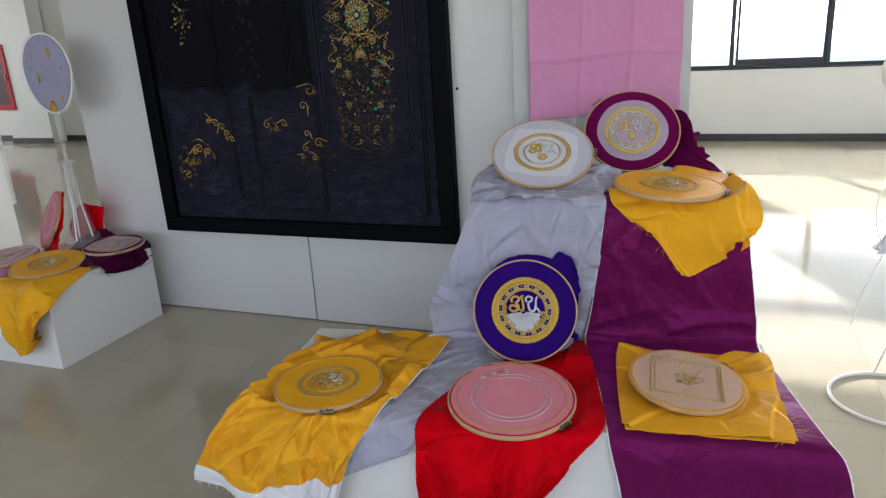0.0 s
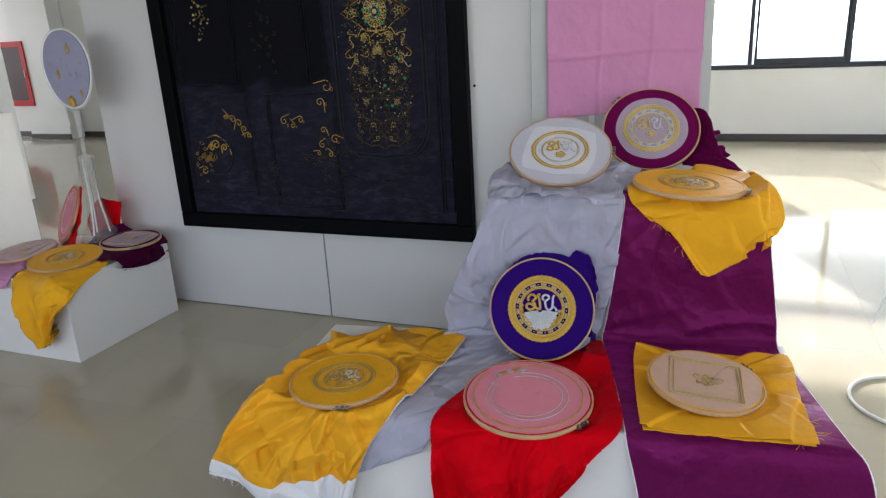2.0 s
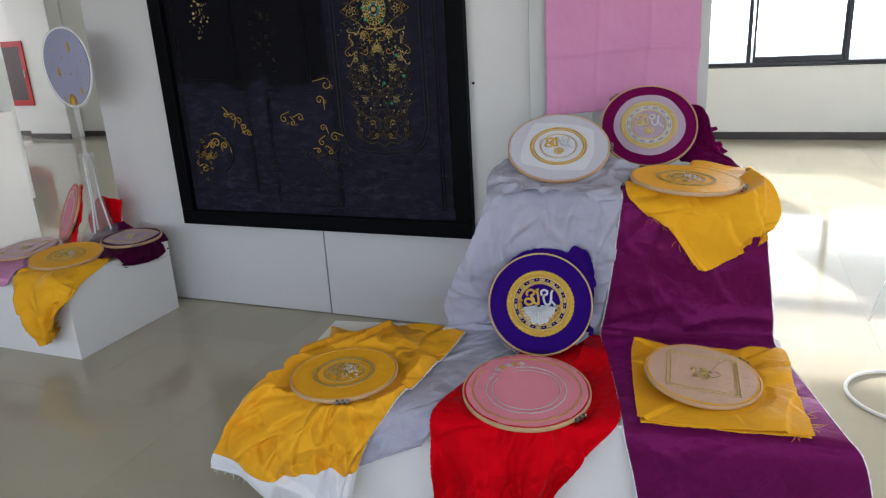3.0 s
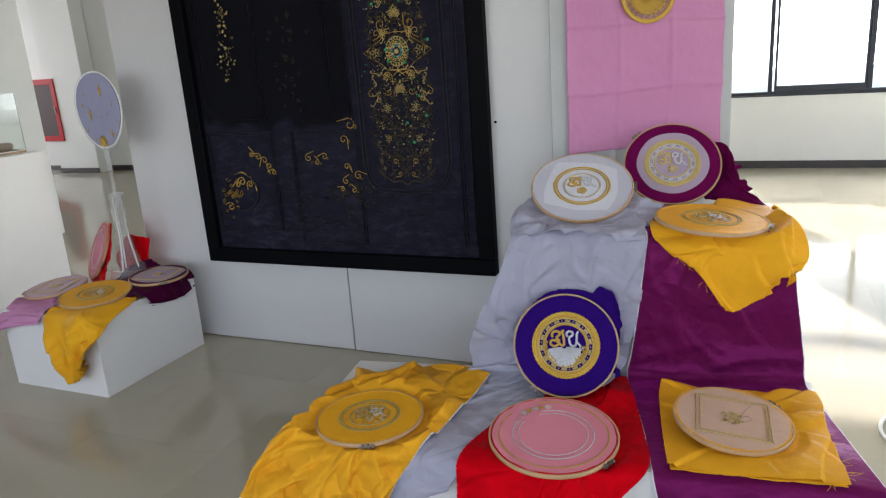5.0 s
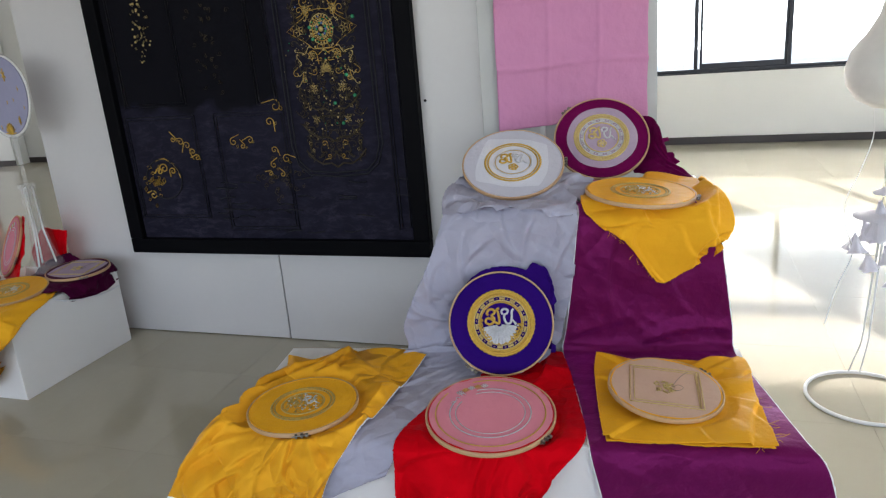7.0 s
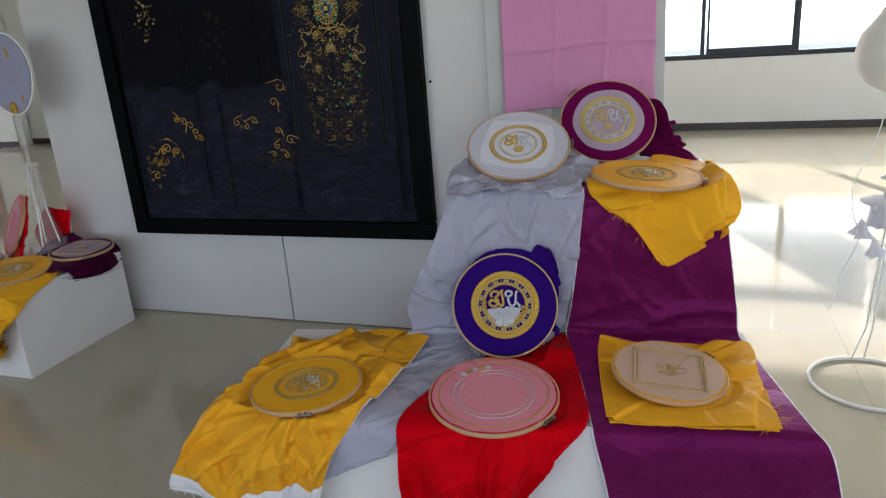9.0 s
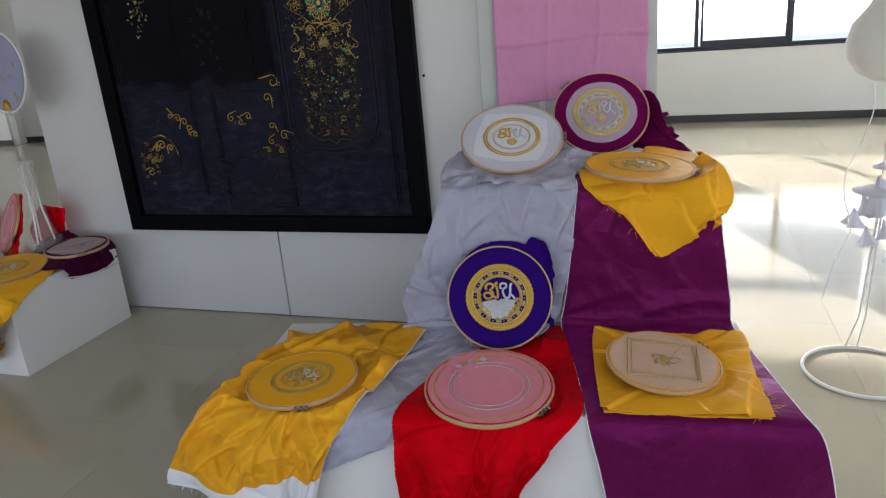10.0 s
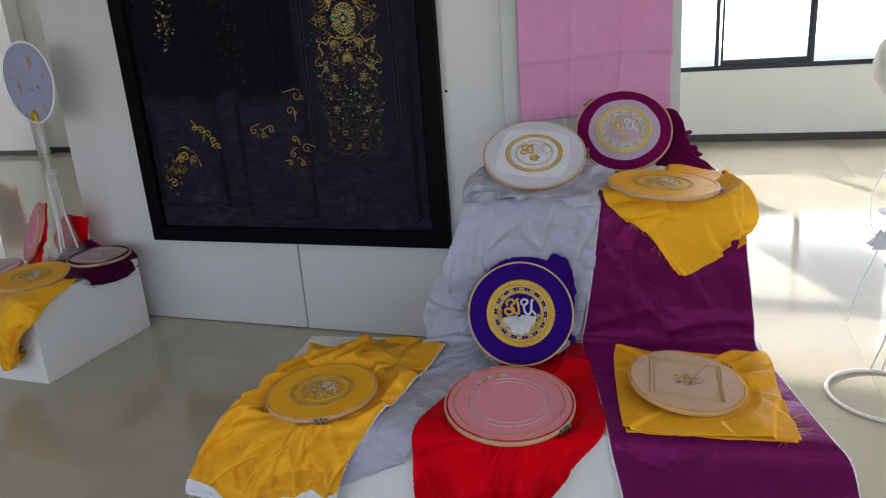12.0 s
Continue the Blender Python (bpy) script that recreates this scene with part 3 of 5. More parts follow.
def patch_mesh(r, z, wob, seed, n=56, square=0.0):
    bm = bmesh.new()
    uvl = bm.loops.layers.uv.new("uv")
    rings = []
    for q in (0.34, 0.67, 1.0):
        ring = []
        for k in range(n):
            a = 2 * math.pi * k / n
            rr = r * q * (1 + wob * noise.noise(Vector((math.cos(a) * 1.6, math.sin(a) * 1.6, seed))) * q)
            if square:
                c = max(abs(math.cos(a + 0.2)), abs(math.sin(a + 0.2)))
                rr *= (1 - square) + square * 0.86 / c
            ring.append(bm.verts.new((rr * math.cos(a), rr * math.sin(a), z + 0.0009 * noise.noise(Vector((rr * 30 * math.cos(a), rr * 30 * math.sin(a), seed))))))
        rings.append(ring)
    c = bm.verts.new((0, 0, z))
    for k in range(n):
        bm.faces.new((c, rings[0][k], rings[0][(k + 1) % n]))
        for a, b in zip(rings, rings[1:]):
            bm.faces.new((a[k], b[k], b[(k + 1) % n], a[(k + 1) % n]))
    for f in bm.faces:
        f.smooth = True
        for lp in f.loops:
            lp[uvl].uv = (lp.vert.co.x / (2 * r) + 0.5, lp.vert.co.y / (2 * r) + 0.5)
    return bm


def hoop(m, D, fabric, design, label, clamp=0.0, patch=None, patch_r=0.6, patch_wob=0.08, square=0.0, seed=1, oval=1.0):
    """A wooden embroidery hoop lying in its own xy plane, face up (+z); y is its upper side when it stands."""
    R = D / 2
    t = thing("embroidery_hoop", m @ Matrix.Diagonal((1, oval, 1, 1)), label, "embroidery hoop", "embroidery hoops with stitched emblems")
    H = 0.013
    bm = bmesh.new()
    a = lathe(bm, [(R - 0.0055, 0.0), (R - 0.0008, 0.0), (R, 0.0008), (R, H - 0.0008), (R - 0.0008, H), (R - 0.0048, H), (R - 0.0055, H - 0.0008), (R - 0.0055, 0.0)], 72)
    part("outer_ring", bm, WOOD, t, "pale beech wood outer ring", smooth=True)
    bm = bmesh.new()
    lathe(bm, [(R - 0.0115, 0.0005), (R - 0.0066, 0.0005), (R - 0.0066, H + 0.0002), (R - 0.0072, H + 0.0008), (R - 0.0110, H + 0.0004), (R - 0.0115, 0.0005)], 72)
    part("inner_ring", bm, fabric, t, "inner ring wrapped in the stretched cloth", smooth=True)
    part("fabric", patch_mesh(R - 0.007, H - 0.0005, 0.0, seed), fabric, t)
    zt = H + 0.0006
    if patch:
        part("patch", patch_mesh(R * patch_r, zt, patch_wob, seed + 3, square=square), patch, t, "thin stitched-on patch of paler cloth")
        zt += 0.0012
    # clamp with its screw
    ca = radians(clamp)
    cm = pose(0, 0, 0, 0, 0, clamp)
    c = bmesh.new()
    for s_ in (-1, 1):
        box(c, R - 0.001, R + 0.011, s_ * 0.008 - 0.0035, s_ * 0.008 + 0.0035, 0.002, H - 0.001, bevel=0.001)
    tube(c, [(R + 0.006, -0.020, H * 0.5), (R + 0.006, 0.017, H * 0.5)], 0.0022, 8)
    solid(c, [(0.0055, -0.004), (0.006, -0.003), (0.006, 0.003), (0.0055, 0.004)], 12, pose(R + 0.006, 0.022, H * 0.5, 90, 0, 0))
    bmesh.ops.transform(c, matrix=cm, verts=c.verts)
    part("clamp_screw", c, METAL, t, "small brass clamp and tightening screw")
    design(t, R, zt)
    HOOP_R[t.name] = R
    return t


def seal(gold=GOLD, second=SILVER, r=0.62, spray=True, flower=False, dense=False, pale=None, band=True):
    """The stitched round emblem: cord rings, monogram, spray or flower."""
    def make(t, R, z):
        s = R * r
        bm = bmesh.new()
        braided(bm, s, s * 0.04, z)
        if band:
            braided(bm, s * 0.935, s * 0.042, z, 60)
            braided(bm, s * 0.865, s * 0.03, z, 60)
        else:
            braided(bm, s * 0.90, s * 0.03, z, 60)
        braided(bm, s * 0.635, s * (0.026 if band else 0.014), z, 50)
        part("cord_ring", bm, gold, t, "raised gold cord ring", smooth=True)
        bm = bmesh.new()
        braided(bm, s * 0.685, s * 0.02, z, 50)
        if band:
            braided(bm, s * 0.82, s * 0.017, z, 60)
            for k in range(14):
                a = 360 * k / 14
                tube(bm, circle(s * 0.752, 5, z, 0, 0, a, a + 13), s * 0.042, 4, flat=0.6)
                tube(bm, circle(s * 0.752, 3, z, 0, 0, a + 17, a + 21), s * 0.014, 4, flat=0.6)
        part("inner_cord", bm, pale or second, t, "fine silver cord and beads", smooth=True)
        g, sv = bmesh.new(), bmesh.new()
        arc_letters(g, sv, s * 1.02, z + 0.0004)
        lf = bmesh.new()
        if spray:
            lotus_spray(sv, lf, s * 1.10, z + 0.0002)
        if flower:
            petals(lf, s, 0.0, -0.27 * s, z, 5, 0.18 * s)
            petals(sv, s, 0.0, -0.27 * s, z + 0.0004, 4, 0.08 * s)
        if dense:
            stipple(sv, s * 0.56, 34, s * 0.08, z, 4)
            stipple(lf, s * 0.6, 60, s * 0.08, z, 9)
        part("monogram", g, gold, t, "gold stitched letter", smooth=True)
        part("leaf_stitching", lf, gold, t, "small gold stitched leaves", smooth=True)["kind"] = "stuff"
        part("silver_stitching", sv, second, t, "silver stitched letters and spray", smooth=True)
    return make


def open_rings(t, R, z):
    """Unfinished emblem: two open rings in gold and silver on a plain ground."""
    bm, sv = bmesh.new(), bmesh.new()
    tube(bm, circle(R * 0.84, 90, z, 0, 0, -214, 112), 0.0021, 5, flat=0.6)
    tube(sv, circle(R * 0.62, 80, z, 0.0, -0.004, -208, 112), 0.0019, 5, flat=0.6)
    tube(sv, circle(R * 0.53, 80, z, 0.0, -0.004, -210, 118), 0.0015, 5, flat=0.6)
    for k in range(5):
        a = radians(100 + 9 * k)
        petals(bm if k % 2 else sv, 1, R * 0.70 * math.cos(a), R * 0.70 * math.sin(a), z, 4, 0.010)
    for k in range(3):
        a = radians(136 + 12 * k)
        tube(sv, circle(0.006, 8, z, R * 0.62 * math.cos(a), R * 0.62 * math.sin(a), 0, 260), 0.0011, 4)
    part("cord_ring", bm, GOLD, t, "open gold cord ring", smooth=True)
    part("silver_stitching", sv, SILVER, t, "open silver cord rings", smooth=True)


def square_border(t, R, z):
    """A stitched square border round a small unfinished motif, with a loose thread."""
    g, pl = bmesh.new(), bmesh.new()
    for q, w in ((0.60, 0.0013), (0.53, 0.0010)):
        pts = [(-q * R * 1.02, -q * R, z), (q * R * 1.02, -q * R, z), (q * R * 1.02, q * R, z), (-q * R * 1.02, q * R, z)]
        dense_pts = []
        for a, b in zip(pts, pts[1:] + pts[:1]):
            dense_pts += [tuple(a[i] + (b[i] - a[i]) * k / 12 for i in range(3)) for k in range(12)]
        tube(g, dense_pts, w * 1.5, 5, closed=True, flat=0.7)
    tube(pl, [(q[0] * R, q[1] * R, z) for q in ((0.555, -0.6), (0.575, -0.2), (0.565, 0.2), (0.57, 0.58))], 0.0014, 5)
    stipple(pl, R * 0.16, 26, 0.010, z, 3)
    th = bmesh.new()
    loop = [(0.08, -0.06), (0.18, -0.14), (0.30, -0.02), (0.22, 0.06), (0.12, -0.02), (0.20, 0.2), (0.32, 0.42), (0.42, 0.55)]
    tube(th, [catmull([Vector((a * R, b * R, z + 0.003)) for a, b in loop], k / 40) for k in range(41)], 0.0007, 4)
    part("border", g, PALEGOLD, t, "double stitched gold square border", smooth=True)
    part("motif", pl, PALEGOLD, t, "half-finished gold motif", smooth=True)
    part("thread", th, METAL, t, "loose dark thread with its needle", smooth=True)


HOOP_R = {}


def tuck(me, ob, reach=0.06, slope=0.7):
    """Press a loose cloth, in the hoop's own space, down below the hoop's rim."""
    R = HOOP_R.get(ob.name)
    if R:
        for v in me.vertices:
            r = math.hypot(v.co.x, v.co.y)
            if r < R + reach and v.co.z < 0.13:
                v.co.z = min(v.co.z, -0.003 + max(0.0, r - R - 0.012) * slope)


def lay(u, v, z, tilt=0.0, turn=0.0, roll=0.0):
    """A hoop's pose on the stand: tilt is how far its back edge is raised."""
    p = S(u, v, z)
    return pose(p.x, p.y, p.z) @ pose(0, 0, 0, 0, 0, YAW + turn) @ pose(0, 0, 0, tilt, roll, 0)


def stood(u, v, z, R, elev, turn=0.0, roll=0.0):
    """A hoop leaning back on its lower rim at (u, v, z); elev: how far its face looks up."""
    return lay(u, v, z, 90 - elev, turn, 0) @ pose(0, R, 0) @ pose(0, 0, 0, 0, 0, roll)


ID = Matrix()


def world_cloth(name, guides, mat, ob, label="", reach=0.06, slope=0.7, **kw):
    """A loose cloth that belongs to ob, shaped over guide lines in the stand's own u, v, z."""
    inv = ob.matrix_world.inverted()
    me = drape([[S(*p) for p in g] for g in guides], mat, **kw)
    me.transform(inv)
    tuck(me, ob, reach, slope)
    return cloth_part(name, me, ob, label)


# plum and grey runners under everything
grey = thing("grey_cloth", ID, "lilac-grey cotton cloth draped down over both plinths", "cloth")
world_cloth("fabric", [
    [(0.59, -0.44, ZT + 0.006), (0.60, -0.2, ZT + 0.006), (0.605, -0.02, ZT + 0.005), (0.56, 0.06, 0.74), (0.49, 0.08, 0.60), (0.45, 0.08, 0.50), (0.46, 0.09, 0.42), (0.40, 0.16, ZP + 0.012), (0.22, 0.36, ZP + 0.002), (0.06, 0.58, ZP + 0.002), (0.0, 0.63, 0.28), (-0.02, 0.64, 0.14)],
    [(0.80, -0.45, ZT + 0.006), (0.81, -0.2, ZT + 0.006), (0.82, 0.00, ZT + 0.010), (0.80, 0.03, 0.74), (0.76, 0.025, 0.60), (0.73, 0.025, 0.50), (0.70, 0.045, 0.42), (0.62, 0.16, ZP + 0.016), (0.47, 0.36, ZP + 0.002), (0.33, 0.585, ZP + 0.003), (0.26, 0.63, 0.30), (0.23, 0.64, 0.18)],
    [(1.03, -0.44, ZT + 0.006), (1.03, -0.2, ZT + 0.006), (1.045, 0.00, ZT + 0.008), (1.04, 0.025, 0.74), (1.02, 0.022, 0.60), (0.995, 0.025, 0.50), (0.975, 0.045, 0.42), (0.90, 0.16, ZP + 0.012), (0.72, 0.36, ZP + 0.002), (0.57, 0.585, ZP + 0.003), (0.53, 0.628, 0.34), (0.50, 0.63, 0.29)],
], GREY, grey, nu=110, nv=190, wrinkle=0.010, seed=2.0, creases=60, crease=0.022, facet=1.2, calm=(0.58, 0.35), rest=0.16)
plum = thing("plum_cloth", ID, "dark plum cotton runner with white selvage over the plinths", "cloth")
RUN = [(-0.478, ZT + 0.0015), (-0.2, ZT + 0.0015), (-0.012, ZT + 0.0015), (0.022, ZT - 0.06), (0.026, 0.62), (0.03, 0.48), (0.05, ZP + 0.02), (0.16, ZP + 0.006), (0.36, ZP + 0.005), (0.57, ZP + 0.006), (0.622, ZP - 0.03), (0.632, 0.24), (0.635, 0.10)]
LEFT = (0.96, 1.0, 1.045, 1.04, 1.02, 1.0, 0.985, 1.0, 1.03, 1.05, 1.06, 1.085, 1.11)
RIGHT = (1.455, 1.455, 1.458, 1.482, 1.51, 1.53, 1.535, 1.55, 1.575, 1.60, 1.635, 1.665, 1.69)
world_cloth("fabric", [[(l + (r - l) * q, v, z + (0.02 * math.sin(q * 3.1) if 0.4 < z < 0.8 else 0)) for l, r, (v, z) in zip(LEFT, RIGHT, RUN)] for q in (0.0, 0.33, 0.66, 1.0)],
            PURPLE, plum, nu=90, hem=(WHITE, 0.0), side=2, nv=130, wrinkle=0.007, seed=5.0, creases=40, crease=0.014, facet=1.6, calm=(0.5, 0.3), rest=0.15)

# yellow hoop, lying on the low plinth
h1 = hoop(lay(0.2186, 0.4723, ZP + 0.0274, 0.6, 14, -0.9), 0.334, YELLOW, seal(STITCHGOLD, SILVER, 0.56, spray=False, dense=True, pale=PALEGOLD, band=False), "wooden hoop with yellow satin and stitched emblem on low plinth", clamp=-88, seed=2)
world_cloth("loose_cloth", [
    [(0.045, 0.135, ZP + 0.008), (0.035, 0.27, ZP + 0.008), (0.0, 0.43, ZP + 0.008), (-0.03, 0.57, ZP + 0.004), (-0.09, 0.64, 0.31), (-0.145, 0.67, 0.23), (-0.165, 0.665, 0.175)],
    [(0.19, 0.10, ZP + 0.008), (0.18, 0.27, ZP + 0.008), (0.15, 0.45, ZP + 0.008), (0.11, 0.60, ZP + 0.004), (0.06, 0.655, 0.29), (0.045, 0.67, 0.19), (0.045, 0.66, 0.115)],
    [(0.36, 0.055, ZP + 0.026), (0.34, 0.24, ZP + 0.022), (0.31, 0.42, ZP + 0.014), (0.28, 0.59, ZP + 0.004), (0.23, 0.65, 0.30), (0.21, 0.665, 0.21), (0.20, 0.655, 0.10)],
    [(0.535, 0.135, ZP + 0.036), (0.505, 0.26, ZP + 0.020), (0.47, 0.40, ZP + 0.010), (0.42, 0.58, ZP + 0.008), (0.355, 0.645, 0.31), (0.31, 0.655, 0.21), (0.28, 0.65, 0.10)],
], CREASED_YELLOW, h1, "rumpled yellow satin with a ragged white hem", nu=130, nv=170, reach=0.12, slope=0.5, wrinkle=0.003, seed=1.0, creases=40, crease=0.045, facet=2.2, focus=(0.5, 0.42), fold=0.012, folds=1.7, fold_from=0.6, hem=(WHITE, 0.17), side=1, fray=0.004)

fr = loose_threads(bmesh.new(), S(-0.165, 0.672, 0.178), S(0.045, 0.675, 0.115), 26, 0.022, 8, Vector((-0.3, 0, -1)))
bmesh.ops.transform(fr, matrix=h1.matrix_world.inverted(), verts=fr.verts)
part("frayed_threads", fr, WHITE, h1, "white threads of the torn hem")["kind"] = "stuff"

# rose disc on red satin
h2 = hoop(lay(0.7847, 0.4883, ZP + 0.0195, 5.6, 3, 1.3), 0.371, RED, open_rings, "wooden hoop with a rose patch on red satin, emblem unfinished", clamp=-38, patch=ROSE, patch_r=0.955, patch_wob=0.03, seed=5)
world_cloth("loose_cloth", [
    [(0.70, 0.10, ZP + 0.012), (0.66, 0.22, ZP + 0.008), (0.60, 0.40, ZP + 0.006), (0.535, 0.60, ZP + 0.010), (0.535, 0.645, 0.30), (0.545, 0.65, 0.20), (0.555, 0.65, 0.06)],
    [(0.82, 0.06, ZP + 0.012), (0.80, 0.22, ZP + 0.008), (0.76, 0.42, ZP + 0.006), (0.71, 0.605, ZP + 0.010), (0.69, 0.655, 0.30), (0.69, 0.665, 0.20), (0.69, 0.665, 0.04)],
    [(0.92, 0.05, ZP + 0.012), (0.92, 0.22, ZP + 0.008), (0.91, 0.42, ZP + 0.006), (0.88, 0.605, ZP + 0.010), (0.83, 0.655, 0.30), (0.80, 0.66, 0.20), (0.79, 0.655, 0.09)],
    [(0.985, 0.06, ZP + 0.012), (1.01, 0.22, ZP + 0.02), (1.035, 0.42, ZP + 0.016), (1.045, 0.595, ZP + 0.010), (0.96, 0.645, 0.31), (0.885, 0.65, 0.21), (0.86, 0.65, 0.155)],
], CREASED_RED, h2, "smooth red satin hanging over the plinth's edge", nu=100, nv=130, wrinkle=0.003, seed=3.0, creases=18, crease=0.026, facet=2.4, focus=(0.5, 0.5), fold=0.045, folds=2.6, fold_from=0.6)

# beige disc on folded yellow
h3 = hoop(lay(1.277, 0.3732, ZP + 0.0425, 4.1, -4, 5.6), 0.322, YELLOW, square_border, "wooden hoop with beige organza and square border on yellow cloth", clamp=42, patch=BEIGE, patch_r=0.955, patch_wob=0.05, square=0.12, seed=8)
world_cloth("loose_cloth", [
    [(1.095, 0.10, ZP + 0.030), (1.085, 0.19, ZP + 0.024), (1.085, 0.32, ZP + 0.020), (1.088, 0.48, ZP + 0.020), (1.093, 0.59, ZP + 0.018)],
    [(1.23, 0.14, ZP + 0.012), (1.23, 0.24, ZP + 0.010), (1.23, 0.34, ZP + 0.010), (1.23, 0.48, ZP + 0.016), (1.23, 0.605, ZP + 0.018)],
    [(1.39, 0.13, ZP + 0.012), (1.39, 0.24, ZP + 0.010), (1.39, 0.34, ZP + 0.010), (1.39, 0.48, ZP + 0.016), (1.395, 0.615, ZP + 0.018)],
    [(1.545, 0.13, ZP + 0.014), (1.55, 0.20, ZP + 0.014), (1.53, 0.32, ZP + 0.016), (1.525, 0.46, ZP + 0.016), (1.52, 0.615, ZP + 0.016)],
], YELLOW, h3, "folded yellow satin with frayed edges", nu=100, nv=100, wrinkle=0.002, seed=7.0, creases=18, crease=0.020, facet=2.6, focus=(0.5, 0.4), fray=0.003)
me_under = drape([[S(1.10 + 0.138 * k, v, ZP + 0.007) for v in (0.16, 0.28, 0.42, 0.595 + 0.006 * k)] for k in range(4)], YELLOW, nu=40, nv=24, wrinkle=0.008, seed=11.0)
me_under.transform(h3.matrix_world.inverted())
tuck(me_under, h3)
cloth_part("lower_fold", me_under, h3)
fr = loose_threads(bmesh.new(), S(1.525, 0.36, ZP + 0.024), S(1.52, 0.60, ZP + 0.022), 9, 0.04, 3, E1 + E2 * 0.3)
loose_threads(fr, S(1.43, 0.61, ZP + 0.020), S(1.52, 0.612, ZP + 0.020), 8, 0.03, 4, E2)
bmesh.ops.transform(fr, matrix=h3.matrix_world.inverted(), verts=fr.verts)
part("frayed_threads", fr, YELLOW, h3)["kind"] = "stuff"

# violet-blue hoop, standing
h4 = hoop(stood(0.805, 0.235, ZP + 0.012, 0.17, 31, 8, 0), 0.34, BLUE, seal(GOLD, SILVER, 0.62, spray=True, pale=PALEGOLD), "upright wooden hoop with violet-blue cloth and gold monogram", clamp=232, seed=11)
world_cloth("loose_cloth", [
    [(0.675, 0.115, 0.67), (0.685, 0.105, 0.58), (0.68, 0.115, 0.50), (0.70, 0.125, 0.42)],
    [(0.735, 0.097, 0.72), (0.76, 0.078, 0.62), (0.76, 0.078, 0.52), (0.77, 0.087, 0.42)],
    [(0.835, 0.092, 0.73), (0.85, 0.078, 0.62), (0.86, 0.078, 0.52), (0.86, 0.078, 0.42)],
    [(0.925, 0.097, 0.71), (0.94, 0.078, 0.62), (0.95, 0.078, 0.52), (0.95, 0.087, 0.42)],
    [(0.955, 0.105, 0.64), (0.97, 0.097, 0.57), (0.965, 0.107, 0.50), (0.955, 0.125, 0.42)],
], BLUE, h4, "bunched violet-blue cloth behind the hoop", nu=44, nv=36, wrinkle=0.009, seed=13.0, creases=14, crease=0.014)

# pale hoop on the tall plinth
h5 = hoop(stood(0.8369, -0.1272, ZT + 0.014, 0.1845, 58.7, 5.3, 0), 0.369, HOOPGREY, seal(GOLD, SILVER, 0.54, spray=False, flower=True, band=False), "propped wooden hoop with pale grey cloth and gold monogram", clamp=-4, patch=PALE, patch_r=0.76, patch_wob=0.05, square=0.6, seed=14)
world_cloth("loose_cloth", [
    [(0.64, -0.33, ZT + 0.06), (0.60, -0.24, ZT + 0.035), (0.585, -0.12, ZT + 0.012), (0.60, 0.0, ZT + 0.004)],
    [(0.72, -0.34, ZT + 0.05), (0.71, -0.24, ZT + 0.02), (0.70, -0.12, ZT + 0.008), (0.71, 0.03, ZT + 0.0)],
    [(0.84, -0.34, ZT + 0.04), (0.84, -0.24, ZT + 0.02), (0.84, -0.11, ZT + 0.010), (0.835, 0.045, ZT + 0.006)],
    [(0.96, -0.33, ZT + 0.04), (0.96, -0.24, ZT + 0.03), (0.96, -0.11, ZT + 0.012), (0.96, 0.045, ZT - 0.012)],
    [(1.11, -0.27, ZT + 0.035), (1.09, -0.22, ZT + 0.03), (1.06, -0.11, ZT + 0.012), (1.03, 0.035, ZT - 0.01)],
], GREY, h5, "lilac-grey cloth bunched under the hoop", nu=100, nv=80, wrinkle=0.007, seed=17.0, creases=26, crease=0.026, facet=1.5, fray=0.006)

# maroon hoop at the back
h6 = hoop(stood(1.1512, -0.4084, ZT + 0.012, 0.1804, 40.3, 1.7, 0), 0.3608, MAROON, seal(PALEGOLD, SILVER, 0.56, spray=False, flower=True), "wooden hoop with maroon cloth and lilac patch, propped at the back", clamp=132, patch=LILAC, patch_r=0.74, patch_wob=0.04, seed=19)
world_cloth("loose_cloth", [
    [(1.24, -0.66, 1.07), (1.25, -0.62, 0.99), (1.27, -0.58, 0.92), (1.28, -0.54, ZT + 0.006)],
    [(1.335, -0.62, 1.08), (1.335, -0.58, 0.99), (1.345, -0.53, 0.92), (1.36, -0.45, ZT + 0.012)],
    [(1.37, -0.55, 1.05), (1.375, -0.52, 0.98), (1.40, -0.46, 0.91), (1.43, -0.38, ZT + 0.012)],
    [(1.385, -0.50, 1.0), (1.40, -0.47, 0.95), (1.44, -0.42, 0.90), (1.475, -0.33, ZT + 0.008)],
], MAROON, h6, "crumpled maroon cloth behind the hoop", nu=50, nv=50, wrinkle=0.008, seed=21.0, creases=10, crease=0.012, fray=0.002)

